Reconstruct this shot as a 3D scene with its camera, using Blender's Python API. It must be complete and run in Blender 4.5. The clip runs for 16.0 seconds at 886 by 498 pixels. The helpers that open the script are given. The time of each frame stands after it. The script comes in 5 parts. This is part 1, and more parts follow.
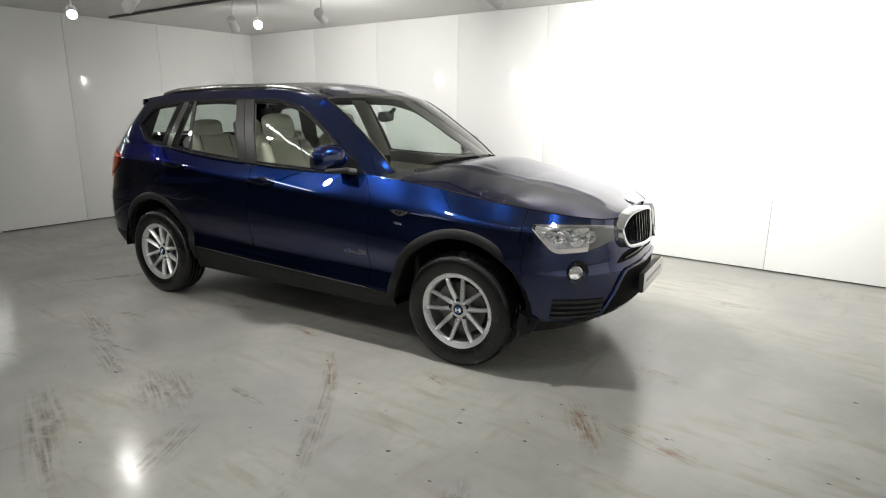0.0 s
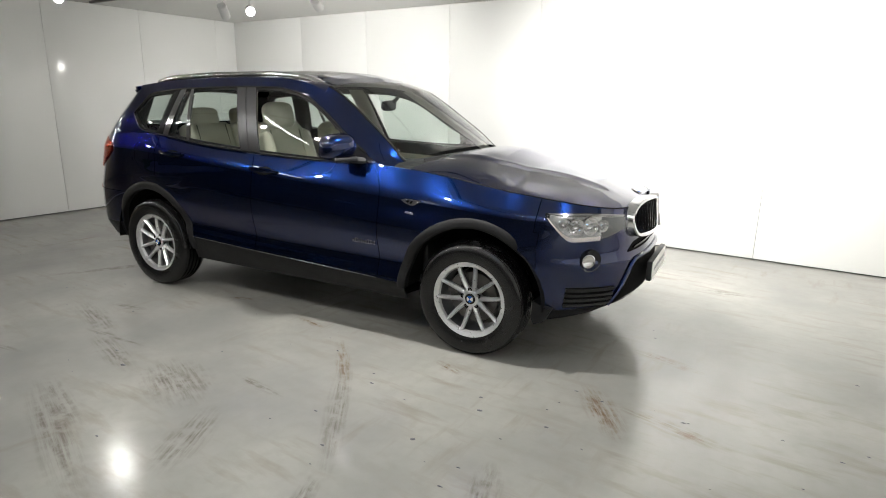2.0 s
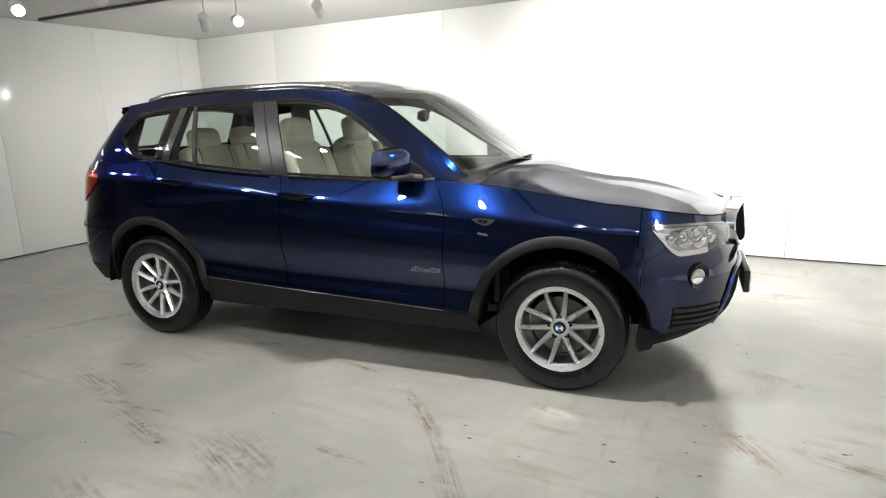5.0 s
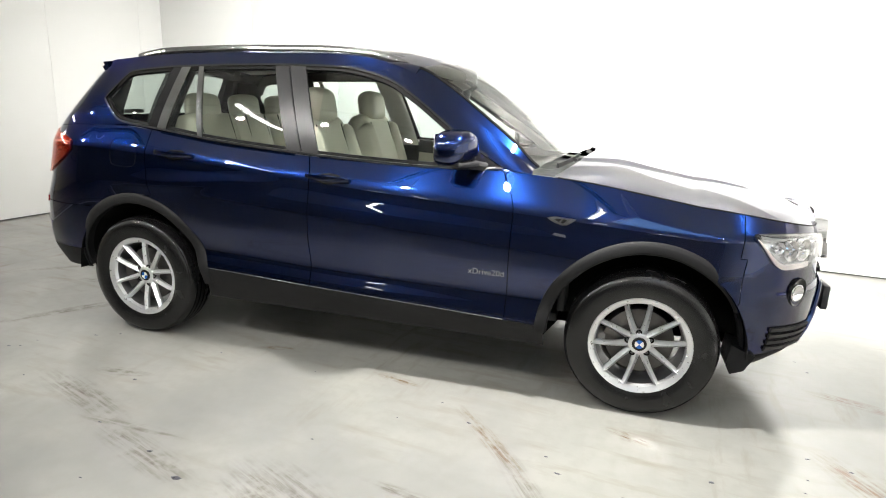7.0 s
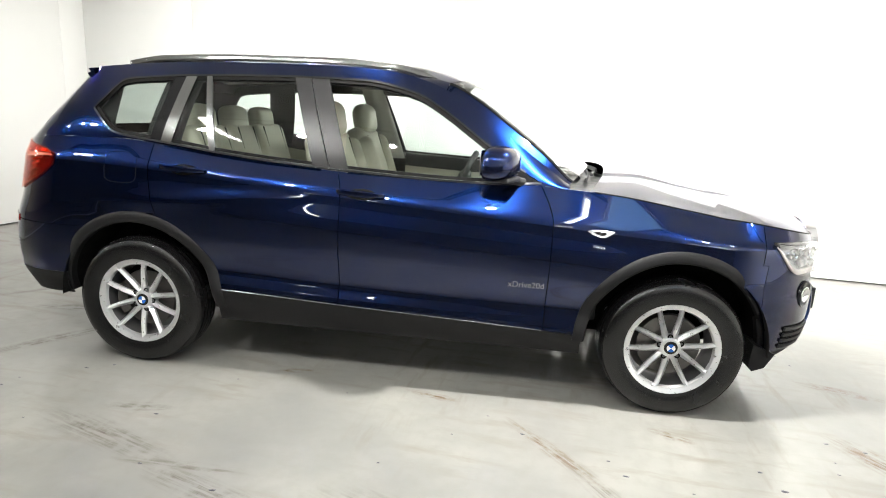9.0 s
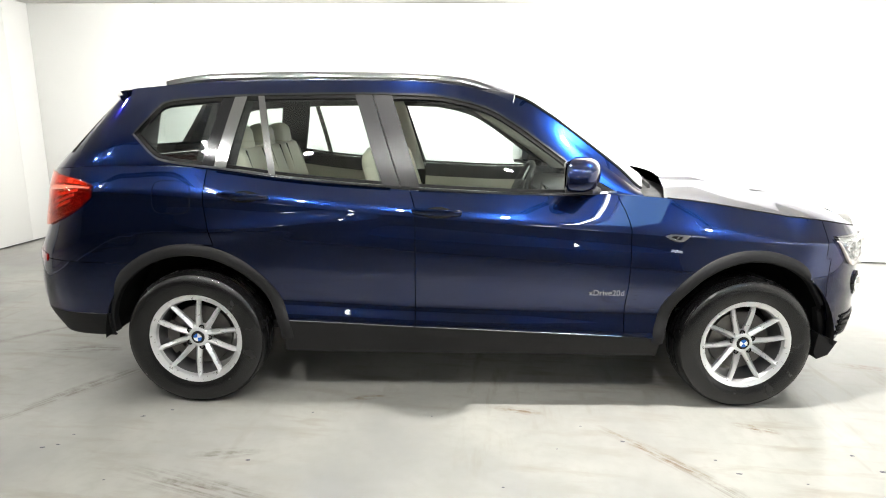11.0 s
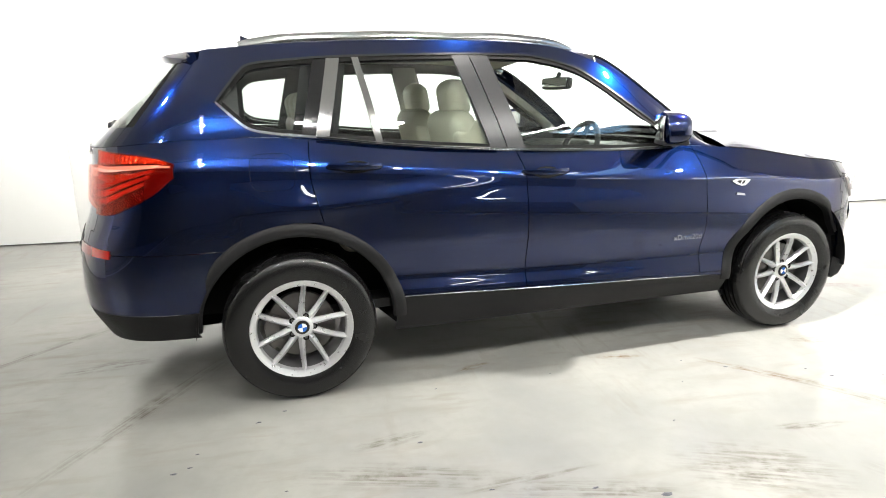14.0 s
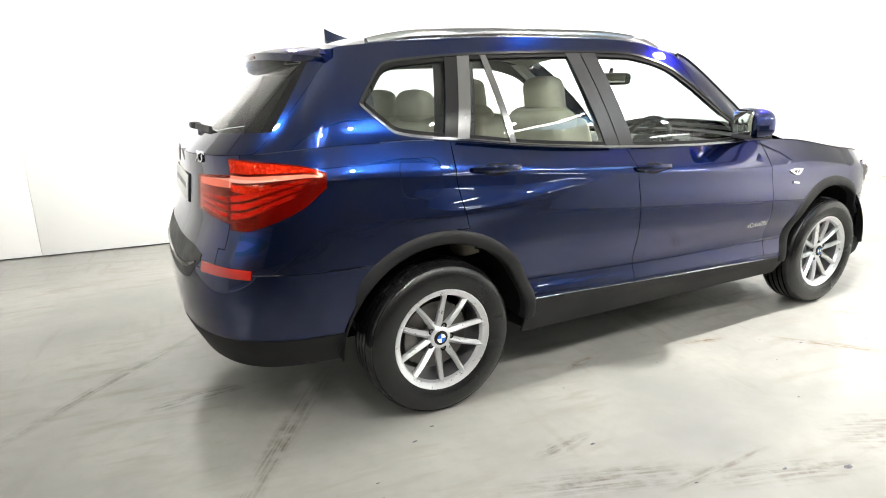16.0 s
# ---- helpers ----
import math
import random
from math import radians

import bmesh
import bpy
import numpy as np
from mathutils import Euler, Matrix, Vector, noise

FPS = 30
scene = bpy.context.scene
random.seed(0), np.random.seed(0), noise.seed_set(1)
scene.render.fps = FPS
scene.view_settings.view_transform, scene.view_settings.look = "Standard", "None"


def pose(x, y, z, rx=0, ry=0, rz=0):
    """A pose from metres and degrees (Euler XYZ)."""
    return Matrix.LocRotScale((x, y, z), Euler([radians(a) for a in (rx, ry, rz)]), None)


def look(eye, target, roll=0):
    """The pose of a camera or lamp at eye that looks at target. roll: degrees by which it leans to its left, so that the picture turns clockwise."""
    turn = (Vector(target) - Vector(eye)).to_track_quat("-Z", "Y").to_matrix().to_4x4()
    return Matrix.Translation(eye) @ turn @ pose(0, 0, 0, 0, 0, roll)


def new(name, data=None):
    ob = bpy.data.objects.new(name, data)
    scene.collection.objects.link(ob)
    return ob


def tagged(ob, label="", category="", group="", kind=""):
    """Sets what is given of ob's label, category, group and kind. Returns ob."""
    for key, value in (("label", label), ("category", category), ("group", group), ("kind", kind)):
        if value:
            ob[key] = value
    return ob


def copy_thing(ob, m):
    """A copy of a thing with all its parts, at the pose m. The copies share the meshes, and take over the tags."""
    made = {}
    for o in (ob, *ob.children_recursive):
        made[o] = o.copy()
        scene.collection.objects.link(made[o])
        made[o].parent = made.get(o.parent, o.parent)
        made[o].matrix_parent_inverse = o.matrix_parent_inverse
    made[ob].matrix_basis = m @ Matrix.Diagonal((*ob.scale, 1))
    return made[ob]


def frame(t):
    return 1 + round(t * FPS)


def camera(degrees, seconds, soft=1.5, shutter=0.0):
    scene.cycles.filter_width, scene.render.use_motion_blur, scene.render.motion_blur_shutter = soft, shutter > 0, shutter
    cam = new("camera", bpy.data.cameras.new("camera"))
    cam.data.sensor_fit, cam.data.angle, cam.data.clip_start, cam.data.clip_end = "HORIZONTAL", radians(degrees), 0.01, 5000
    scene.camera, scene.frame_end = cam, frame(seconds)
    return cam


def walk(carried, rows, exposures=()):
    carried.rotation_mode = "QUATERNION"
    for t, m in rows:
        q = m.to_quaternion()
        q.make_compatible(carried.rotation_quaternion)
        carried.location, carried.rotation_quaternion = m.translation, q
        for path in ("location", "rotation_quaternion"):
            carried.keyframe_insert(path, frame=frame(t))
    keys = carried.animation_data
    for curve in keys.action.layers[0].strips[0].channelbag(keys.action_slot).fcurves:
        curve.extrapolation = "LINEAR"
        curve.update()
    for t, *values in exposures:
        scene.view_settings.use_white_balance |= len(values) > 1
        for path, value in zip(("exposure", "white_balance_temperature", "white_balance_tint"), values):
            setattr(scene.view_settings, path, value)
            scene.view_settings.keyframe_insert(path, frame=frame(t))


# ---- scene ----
cam = camera(73.71, 16.0, soft=1.0)
# seconds, eye (m), Euler angles (degrees)
PATH_ROWS = [
    (0.0, 3.016, -3.828, 1.528, 76.50, -0.44, 30.38),
    (0.5, 3.022, -3.866, 1.527, 76.44, -1.32, 32.75),
    (1.0, 3.000, -3.892, 1.528, 75.34, -1.97, 34.18),
    (1.5, 2.917, -3.919, 1.521, 75.67, -0.93, 30.47),
    (2.0, 2.821, -3.945, 1.510, 75.77, -0.86, 27.88),
    (2.5, 2.708, -3.936, 1.499, 76.23, -1.73, 28.01),
    (3.0, 2.563, -3.910, 1.498, 77.52, -0.95, 28.24),
    (3.5, 2.452, -3.907, 1.491, 77.03, -1.76, 26.76),
    (4.0, 2.305, -3.897, 1.498, 76.76, 0.56, 25.44),
    (6.5, 1.415, -3.672, 1.399, 77.09, -1.43, 18.09),
    (7.0, 1.217, -3.629, 1.412, 76.07, -2.17, 16.50),
    (7.5, 1.016, -3.603, 1.421, 77.62, -2.13, 13.75),
    (8.0, 0.863, -3.670, 1.434, 77.42, -3.49, 10.74),
    (8.5, 0.705, -3.760, 1.435, 75.62, -2.38, 7.36),
    (9.0, 0.552, -3.775, 1.413, 77.38, -3.01, 6.89),
    (9.5, 0.398, -3.745, 1.450, 77.23, -2.53, 5.33),
    (10.0, 0.210, -3.752, 1.480, 77.05, -2.14, 5.01),
    (12.5, -0.844, -3.733, 1.374, 77.89, -0.29, -10.18),
    (13.0, -1.077, -3.683, 1.335, 77.82, -1.13, -10.12),
    (13.5, -1.294, -3.598, 1.335, 76.70, 0.60, -14.23),
    (14.0, -1.534, -3.528, 1.357, 75.93, 0.68, -17.28),
    (14.5, -1.780, -3.432, 1.371, 74.21, 0.57, -20.38),
    (15.0, -2.017, -3.284, 1.380, 76.07, 0.46, -21.84),
    (15.5, -2.251, -3.147, 1.416, 75.19, -1.13, -24.15),
    (16.0, -2.523, -3.036, 1.423, 74.65, 0.84, -28.02),
]
walk(cam, [(t, pose(x, y, z, rx, ry, rz)) for t, x, y, z, rx, ry, rz in PATH_ROWS],
     exposures=[(0.0, -0.33), (1.0, -0.06), (1.5, 0.0), (2.5, -0.20), (3.0, -0.14), (4.0, 0.05), (6.5, 0.44), (7.0, 0.72), (7.5, 0.90), (8.0, 0.78), (8.5, 0.66), (9.0, 0.78), (10.0, 0.86), (12.5, 1.12), (16.0, 1.15)])

# ---- world and light ----
world = bpy.data.worlds.new("world")
scene.world = world
world.use_nodes = True
wn = world.node_tree.nodes
wn["Background"].inputs["Color"].default_value = (0.9, 0.95, 1.0, 1)
wn["Background"].inputs["Strength"].default_value = 0.02


# ---- small builders ----
def curve(xs, ys):
    """A smooth monotone curve through a few control values."""
    xs, ys = np.array(xs, float), np.array(ys, float)
    h, dl = np.diff(xs), np.diff(ys) / np.diff(xs)
    m = np.zeros(len(xs))
    m[0], m[-1] = dl[0], dl[-1]
    for i in range(1, len(xs) - 1):
        if dl[i - 1] * dl[i] > 0:
            w1, w2 = 2 * h[i] + h[i - 1], h[i] + 2 * h[i - 1]
            m[i] = (w1 + w2) / (w1 / dl[i - 1] + w2 / dl[i])

    def at(x):
        x = np.clip(x, xs[0], xs[-1])
        i = np.clip(np.searchsorted(xs, x) - 1, 0, len(xs) - 2)
        u = (x - xs[i]) / h[i]
        return ((2 * u ** 3 - 3 * u ** 2 + 1) * ys[i] + (u ** 3 - 2 * u ** 2 + u) * h[i] * m[i]
                + (3 * u ** 2 - 2 * u ** 3) * ys[i + 1] + (u ** 3 - u ** 2) * h[i] * m[i + 1])
    return at


def mesh_of(name, verts, faces, material, smooth=35):
    me = bpy.data.meshes.new(name)
    me.from_pydata([tuple(map(float, v)) for v in verts], [], faces)
    me.validate()
    bm = bmesh.new()
    bm.from_mesh(me)
    bmesh.ops.remove_doubles(bm, verts=bm.verts, dist=1e-5)
    bmesh.ops.dissolve_degenerate(bm, edges=bm.edges, dist=1e-6)
    bmesh.ops.recalc_face_normals(bm, faces=bm.faces)
    bm.to_mesh(me)
    bm.free()
    for m in (material if isinstance(material, (list, tuple)) else [material]):
        me.materials.append(m)
    if smooth:
        me.shade_smooth()
        me.set_sharp_from_angle(angle=radians(smooth))
    return me


def part(name, geo, material, parent=None, label="", smooth=35, at=None):
    """Links one mesh (a bmesh or a pair of verts and faces) as one object under a thing or a part."""
    if isinstance(geo, bmesh.types.BMesh):
        me = bpy.data.meshes.new(name)
        bmesh.ops.recalc_face_normals(geo, faces=geo.faces)
        geo.to_mesh(me)
        geo.free()
        me.materials.append(material)
        if smooth:
            me.shade_smooth()
            me.set_sharp_from_angle(angle=radians(smooth))
    else:
        me = mesh_of(name, geo[0], geo[1], material, smooth)
    ob = new(name, me)
    if parent is not None:
        ob.parent = parent
    if at is not None:
        ob.matrix_basis = at
    if label:
        ob["label"] = label
    return ob


def box(sx, sy, sz, bevel=0.0, at=(0, 0, 0), seg=2, turn=None):
    bm = bmesh.new()
    bmesh.ops.create_cube(bm, size=1)
    bmesh.ops.scale(bm, vec=(sx, sy, sz), verts=bm.verts)
    if bevel:
        bmesh.ops.bevel(bm, geom=bm.edges[:], offset=bevel, segments=seg, profile=0.5, affect="EDGES")
    if turn is not None:
        bmesh.ops.transform(bm, matrix=turn, verts=bm.verts)
    bmesh.ops.translate(bm, vec=at, verts=bm.verts)
    return bm


def grid_faces(rows, cols, close_r=False, close_c=False):
    out = []
    for i in range(rows if close_r else rows - 1):
        for j in range(cols if close_c else cols - 1):
            a, b = i * cols + j, i * cols + (j + 1) % cols
            c, d = ((i + 1) % rows) * cols + (j + 1) % cols, ((i + 1) % rows) * cols + j
            out.append((a, b, c, d))
    return out


def lathe(profile, n=64, axis="y"):
    """Turns a profile of (radius, offset) about the axis."""
    verts = []
    for k in range(n):
        a = 2 * math.pi * k / n
        for r, o in profile:
            p = (r * math.cos(a), o, r * math.sin(a))
            verts.append(p if axis == "y" else (r * math.cos(a), r * math.sin(a), o))
    return verts, grid_faces(n, len(profile), close_r=True)


def sweep(path, section, up=(0, 0, 1), closed=False, caps=True, taper=None):
    """Sweeps a closed section of (side, up) along a path."""
    path = [Vector(p) for p in path]
    n, verts = len(path), []
    for i, p in enumerate(path):
        a = path[(i - 1) % n] if closed or i > 0 else path[i]
        b = path[(i + 1) % n] if closed or i < n - 1 else path[i]
        d = (b - a).normalized()
        u = Vector(up[i] if isinstance(up, list) else up)
        s = d.cross(u)
        s = s.normalized() if s.length > 1e-6 else Vector((0, 1, 0))
        v = s.cross(d).normalized()
        k = taper(i / max(1, n - 1)) if taper else 1
        verts += [p + s * (x * k) + v * (y * k) for x, y in section]
    m = len(section)
    faces = grid_faces(n, m, close_r=closed, close_c=True)
    if caps and not closed:
        faces += [tuple(range(m))[::-1], tuple((n - 1) * m + k for k in range(m))]
    return verts, faces


def ring(r, n=10, ry=None):
    return [(r * math.cos(2 * math.pi * k / n), (ry or r) * math.sin(2 * math.pi * k / n)) for k in range(n)]


def join_geo(*geos):
    verts, faces = [], []
    for v, f in geos:
        o = len(verts)
        verts += list(v)
        faces += [tuple(i + o for i in q) for q in f]
    return verts, faces


def flip_y(geo):
    return [(v[0], -v[1], v[2]) for v in geo[0]], [tuple(reversed(q)) for q in geo[1]]


# ---- materials ----
def principled(name, color, rough=0.5, metal=0.0, **more):
    m = bpy.data.materials.new(name)
    m.use_nodes = True
    b = m.node_tree.nodes["Principled BSDF"]
    b.inputs["Base Color"].default_value = (*color, 1)
    b.inputs["Roughness"].default_value = rough
    b.inputs["Metallic"].default_value = metal
    for k, v in more.items():
        b.inputs[k.replace("_", " ")].default_value = v
    return m, m.node_tree, b


def add(nt, kind, **sockets):
    n = nt.nodes.new(kind)
    for k, v in sockets.items():
        n.inputs[k.replace("_", " ")].default_value = v
    return n


def vary(m, color_a, color_b, scale, rough=None, bump=0.0, bump_scale=None, detail=6.0):
    """Two-scale variation of colour, roughness and relief."""
    nt, b = m.node_tree, m.node_tree.nodes["Principled BSDF"]
    tc = nt.nodes.new("ShaderNodeTexCoord")
    n1 = add(nt, "ShaderNodeTexNoise", Scale=scale, Detail=detail)
    nt.links.new(tc.outputs["Object"], n1.inputs["Vector"])
    mix = nt.nodes.new("ShaderNodeMix")
    mix.data_type = "RGBA"
    mix.inputs[6].default_value, mix.inputs[7].default_value = (*color_a, 1), (*color_b, 1)
    nt.links.new(n1.outputs["Fac"], mix.inputs[0])
    nt.links.new(mix.outputs[2], b.inputs["Base Color"])
    if rough:
        mr = add(nt, "ShaderNodeMapRange", From_Min=0.3, From_Max=0.7, To_Min=rough[0], To_Max=rough[1])
        nt.links.new(n1.outputs["Fac"], mr.inputs["Value"])
        nt.links.new(mr.outputs["Result"], b.inputs["Roughness"])
    if bump:
        n2 = add(nt, "ShaderNodeTexNoise", Scale=bump_scale or scale * 12, Detail=3.0)
        nt.links.new(tc.outputs["Object"], n2.inputs["Vector"])
        bp = add(nt, "ShaderNodeBump", Strength=bump, Distance=0.002)
        nt.links.new(n2.outputs["Fac"], bp.inputs["Height"])
        nt.links.new(bp.outputs["Normal"], b.inputs["Normal"])
    return m


def glass_material(name, tint, gloss_rough=0.0, ior=1.5):
    m = bpy.data.materials.new(name)
    m.use_nodes = True
    nt = m.node_tree
    nt.nodes.clear()
    out = nt.nodes.new("ShaderNodeOutputMaterial")
    tr = add(nt, "ShaderNodeBsdfTransparent", Color=(*tint, 1))
    gl = add(nt, "ShaderNodeBsdfGlossy", Color=(1, 1, 1, 1), Roughness=gloss_rough)
    lw = add(nt, "ShaderNodeLayerWeight", Blend=0.5)
    pw = nt.nodes.new("ShaderNodeMath")
    pw.operation = "POWER"
    pw.inputs[1].default_value = 5.0
    base = ((ior - 1) / (ior + 1)) ** 2 * 1.7
    fr = add(nt, "ShaderNodeMapRange", From_Min=0.0, From_Max=1.0, To_Min=base, To_Max=1.0)
    nt.links.new(lw.outputs["Facing"], pw.inputs[0])
    nt.links.new(pw.outputs[0], fr.inputs["Value"])
    mx = nt.nodes.new("ShaderNodeMixShader")
    nt.links.new(fr.outputs["Result"], mx.inputs[0])
    nt.links.new(tr.outputs[0], mx.inputs[1])
    nt.links.new(gl.outputs[0], mx.inputs[2])
    nt.links.new(mx.outputs[0], out.inputs["Surface"])
    return m


def emitter(name, color, strength):
    m = bpy.data.materials.new(name)
    m.use_nodes = True
    b = m.node_tree.nodes["Principled BSDF"]
    b.inputs["Emission Color"].default_value = (*color, 1)
    b.inputs["Emission Strength"].default_value = strength
    return m


PAINT, ptree, pb = principled("blue_metallic_paint", (0.002, 0.011, 0.08), 0.22, 0.97, Coat_Weight=1.0, Coat_Roughness=0.004, Coat_IOR=1.6)
pb.inputs["Specular Tint"].default_value = (0.02, 0.06, 0.3, 1)
pn = add(ptree, "ShaderNodeTexNoise", Scale=1800.0, Detail=1.0)
ptc = ptree.nodes.new("ShaderNodeTexCoord")
ptree.links.new(ptc.outputs["Object"], pn.inputs["Vector"])
pmix = ptree.nodes.new("ShaderNodeMix")
pmix.data_type = "RGBA"
pmix.inputs[6].default_value, pmix.inputs[7].default_value = (0.0015, 0.0078, 0.046, 1), (0.0030, 0.0160, 0.092, 1)
ptree.links.new(pn.outputs["Fac"], pmix.inputs[0])
ptree.links.new(pmix.outputs[2], pb.inputs["Base Color"])

CLADDING = vary(principled("dark_plastic_cladding", (0.02, 0.02, 0.022), 0.55, Specular_IOR_Level=0.2)[0], (0.007, 0.007, 0.0075), (0.013, 0.013, 0.0137), 6, (0.45, 0.6), 0.25, 900)
DARK_METAL = principled("dark_satin_metal_trim", (0.11, 0.11, 0.11), 0.2, 1.0)[0]
BLACK_TRIM = principled("gloss_black_trim", (0.008, 0.008, 0.009), 0.12)[0]
RUBBER = vary(principled("tyre_rubber", (0.012, 0.012, 0.013), 0.5, Specular_IOR_Level=0.45)[0], (0.0045, 0.0045, 0.0047), (0.009, 0.009, 0.0093), 9, (0.16, 0.30), 0.12, 300)
PILLAR = principled("dark_film_pillar_cover", (0.012, 0.012, 0.013), 0.34)[0]
SEAL = principled("black_rubber_seal", (0.01, 0.01, 0.01), 0.6, Specular_IOR_Level=0.1)[0]
CHROME = principled("satin_aluminium_trim", (0.34, 0.34, 0.345), 0.15, 1.0)[0]
BRIGHT = principled("polished_chrome", (0.8, 0.8, 0.82), 0.07, 1.0)[0]
ALLOY = vary(principled("silver_painted_alloy", (0.60, 0.60, 0.61), 0.33, 0.75)[0], (0.65, 0.655, 0.665), (0.68, 0.685, 0.695), 60, (0.27, 0.31))
DISC = vary(principled("worn_brake_steel", (0.2, 0.19, 0.18), 0.45, 0.9)[0], (0.09, 0.085, 0.08), (0.22, 0.21, 0.20), 30, (0.35, 0.6))
# barrel alloy darkened: the shade between the spokes is in its colour
SHADED_BARREL = principled("shade_toned_wheel_barrel", (0.15, 0.15, 0.155), 0.4, 0.7)[0]
DARK = principled("matt_black_underbody", (0.006, 0.006, 0.006), 0.8, Specular_IOR_Level=0.1)[0]
GLASS = glass_material("clear_car_glass", (0.80, 0.86, 0.83))
GLASS_DARK = glass_material("tinted_car_glass", (0.74, 0.80, 0.77))
LENS = glass_material("clear_lamp_lens", (0.97, 0.97, 0.97), ior=1.25)
RED = principled("red_lamp_plastic", (0.34, 0.007, 0.005), 0.08, 0.0, Coat_Weight=1.0, Coat_Roughness=0.03)[0]
RED_LENS = glass_material("translucent_red_lens", (0.96, 0.56, 0.46), ior=1.2)
RED_DARK = principled("deep_red_lamp_plastic", (0.085, 0.002, 0.002), 0.14, 0.0, Coat_Weight=1.0, Coat_Roughness=0.03)[0]
TAIL_RED = principled("faceted_red_reflector", (0.6, 0.02, 0.01), 0.12)[0]
tt, tb = TAIL_RED.node_tree, TAIL_RED.node_tree.nodes["Principled BSDF"]
tmap = add(tt, "ShaderNodeMapping", Scale=(0.7, 0.7, 4.5))
tt.links.new(tt.nodes.new("ShaderNodeTexCoord").outputs["Object"], tmap.inputs["Vector"])
tvor = add(tt, "ShaderNodeTexNoise", Scale=20.0, Detail=3.0, Roughness=0.6)
tt.links.new(tmap.outputs["Vector"], tvor.inputs["Vector"])
tramp = tt.nodes.new("ShaderNodeValToRGB")
for tpos, tcol in ((0.36, (0.34, 0.004, 0.003, 1)), (0.5, (0.48, 0.012, 0.008, 1)), (0.62, (0.66, 0.04, 0.02, 1)), (0.74, (0.8, 0.12, 0.07, 1))):
    te = tramp.color_ramp.elements[0] if tpos < 0.4 else tramp.color_ramp.elements[1] if tpos > 0.65 else tramp.color_ramp.elements.new(tpos)
    te.position, te.color = tpos, tcol
tt.links.new(tvor.outputs["Fac"], tramp.inputs["Fac"])
tt.links.new(tramp.outputs["Color"], tb.inputs["Base Color"])
def facets(m, scale, strength):
    """Pressed prisms that break up the reflections of a lamp's reflector."""
    nt, b = m.node_tree, m.node_tree.nodes["Principled BSDF"]
    v = add(nt, "ShaderNodeTexVoronoi", Scale=scale)
    nt.links.new(nt.nodes.new("ShaderNodeTexCoord").outputs["Object"], v.inputs["Vector"])
    bp = add(nt, "ShaderNodeBump", Strength=strength, Distance=0.01)
    nt.links.new(v.outputs["Distance"], bp.inputs["Height"])
    nt.links.new(bp.outputs["Normal"], b.inputs["Normal"])
    b.inputs["Metallic"].default_value = 0.6
    return m


ORANGE = principled("amber_red_reflector", (0.62, 0.060, 0.010), 0.2, 0.0, Coat_Weight=1.0, Coat_Roughness=0.03)[0]
facets(ORANGE, 55.0, 0.7)
facets(TAIL_RED, 70.0, 0.3)
LAMP_WHITE = principled("clear_white_lamp_plastic", (0.74, 0.68, 0.66), 0.15, 0.0, Coat_Weight=1.0)[0]
LEATHER = vary(principled("beige_leather", (0.45, 0.42, 0.34), 0.5)[0], (0.47, 0.445, 0.36), (0.57, 0.54, 0.445), 7, (0.42, 0.58), 0.3, 260)
SEAM = principled("dark_seam_piping", (0.02, 0.018, 0.016), 0.6)[0]
BLACK_SOFT = vary(principled("black_soft_plastic", (0.014, 0.014, 0.015), 0.55)[0], (0.011, 0.011, 0.012), (0.022, 0.022, 0.023), 12, (0.45, 0.65), 0.04, 200)
HEADLINER = vary(principled("grey_beige_headliner", (0.42, 0.41, 0.37), 0.9)[0], (0.39, 0.38, 0.34), (0.45, 0.44, 0.4), 40, None, 0.05, 200)
PLATE = principled("white_plate", (0.9, 0.9, 0.88), 0.3)[0]
BAR_GREY = principled("grey_print", (0.45, 0.45, 0.47), 0.5)[0]
BAR_DARK = principled("dark_print", (0.05, 0.05, 0.06), 0.5)[0]
ROUNDEL_BLUE = principled("blue_enamel", (0.02, 0.12, 0.45), 0.15)[0]
ROUNDEL_WHITE = principled("white_enamel", (0.8, 0.8, 0.8), 0.15)[0]
LAMP_BODY = principled("white_lamp_housing", (0.75, 0.75, 0.74), 0.35)[0]
GLOW = emitter("lit_lamp_face", (1.0, 0.97, 0.92), 120)
TUBE = emitter("lit_fluorescent_tube", (0.97, 1.0, 0.98), 22)
HALL_TUBE = emitter("lit_hall_tube", (0.98, 1.0, 0.96), 58)
PANEL_GLOW = emitter("lit_panel_diffuser", (0.26, 0.60, 1.0), 1.7)
STEEL = principled("grey_steel_rail", (0.12, 0.12, 0.12), 0.5, 0.6)[0]
WHITE_PAINT = principled("white_car_paint", (0.75, 0.76, 0.78), 0.3, 0.0, Coat_Weight=1.0, Coat_Roughness=0.04)[0]

WALLM = principled("glossy_white_wall_panel", (0.78, 0.785, 0.77), 0.25)[0]
vary(WALLM, (0.76, 0.765, 0.75), (0.8, 0.805, 0.79), 1.3, (0.09, 0.15), 0.05, 2.0)
CEILM = vary(principled("white_ceiling_paint", (0.7, 0.7, 0.68), 0.6)[0], (0.66, 0.66, 0.64), (0.73, 0.73, 0.71), 1.5, (0.5, 0.7), 0.05, 200)
BEIGE = vary(principled("beige_hall_wall", (0.5, 0.44, 0.32), 0.7)[0], (0.46, 0.40, 0.29), (0.54, 0.48, 0.36), 2.0, None, 0.1, 80)
GREEN = vary(principled("green_wall_band", (0.2, 0.3, 0.07), 0.6)[0], (0.18, 0.27, 0.06), (0.23, 0.33, 0.09), 2.0, None, 0.1, 80)
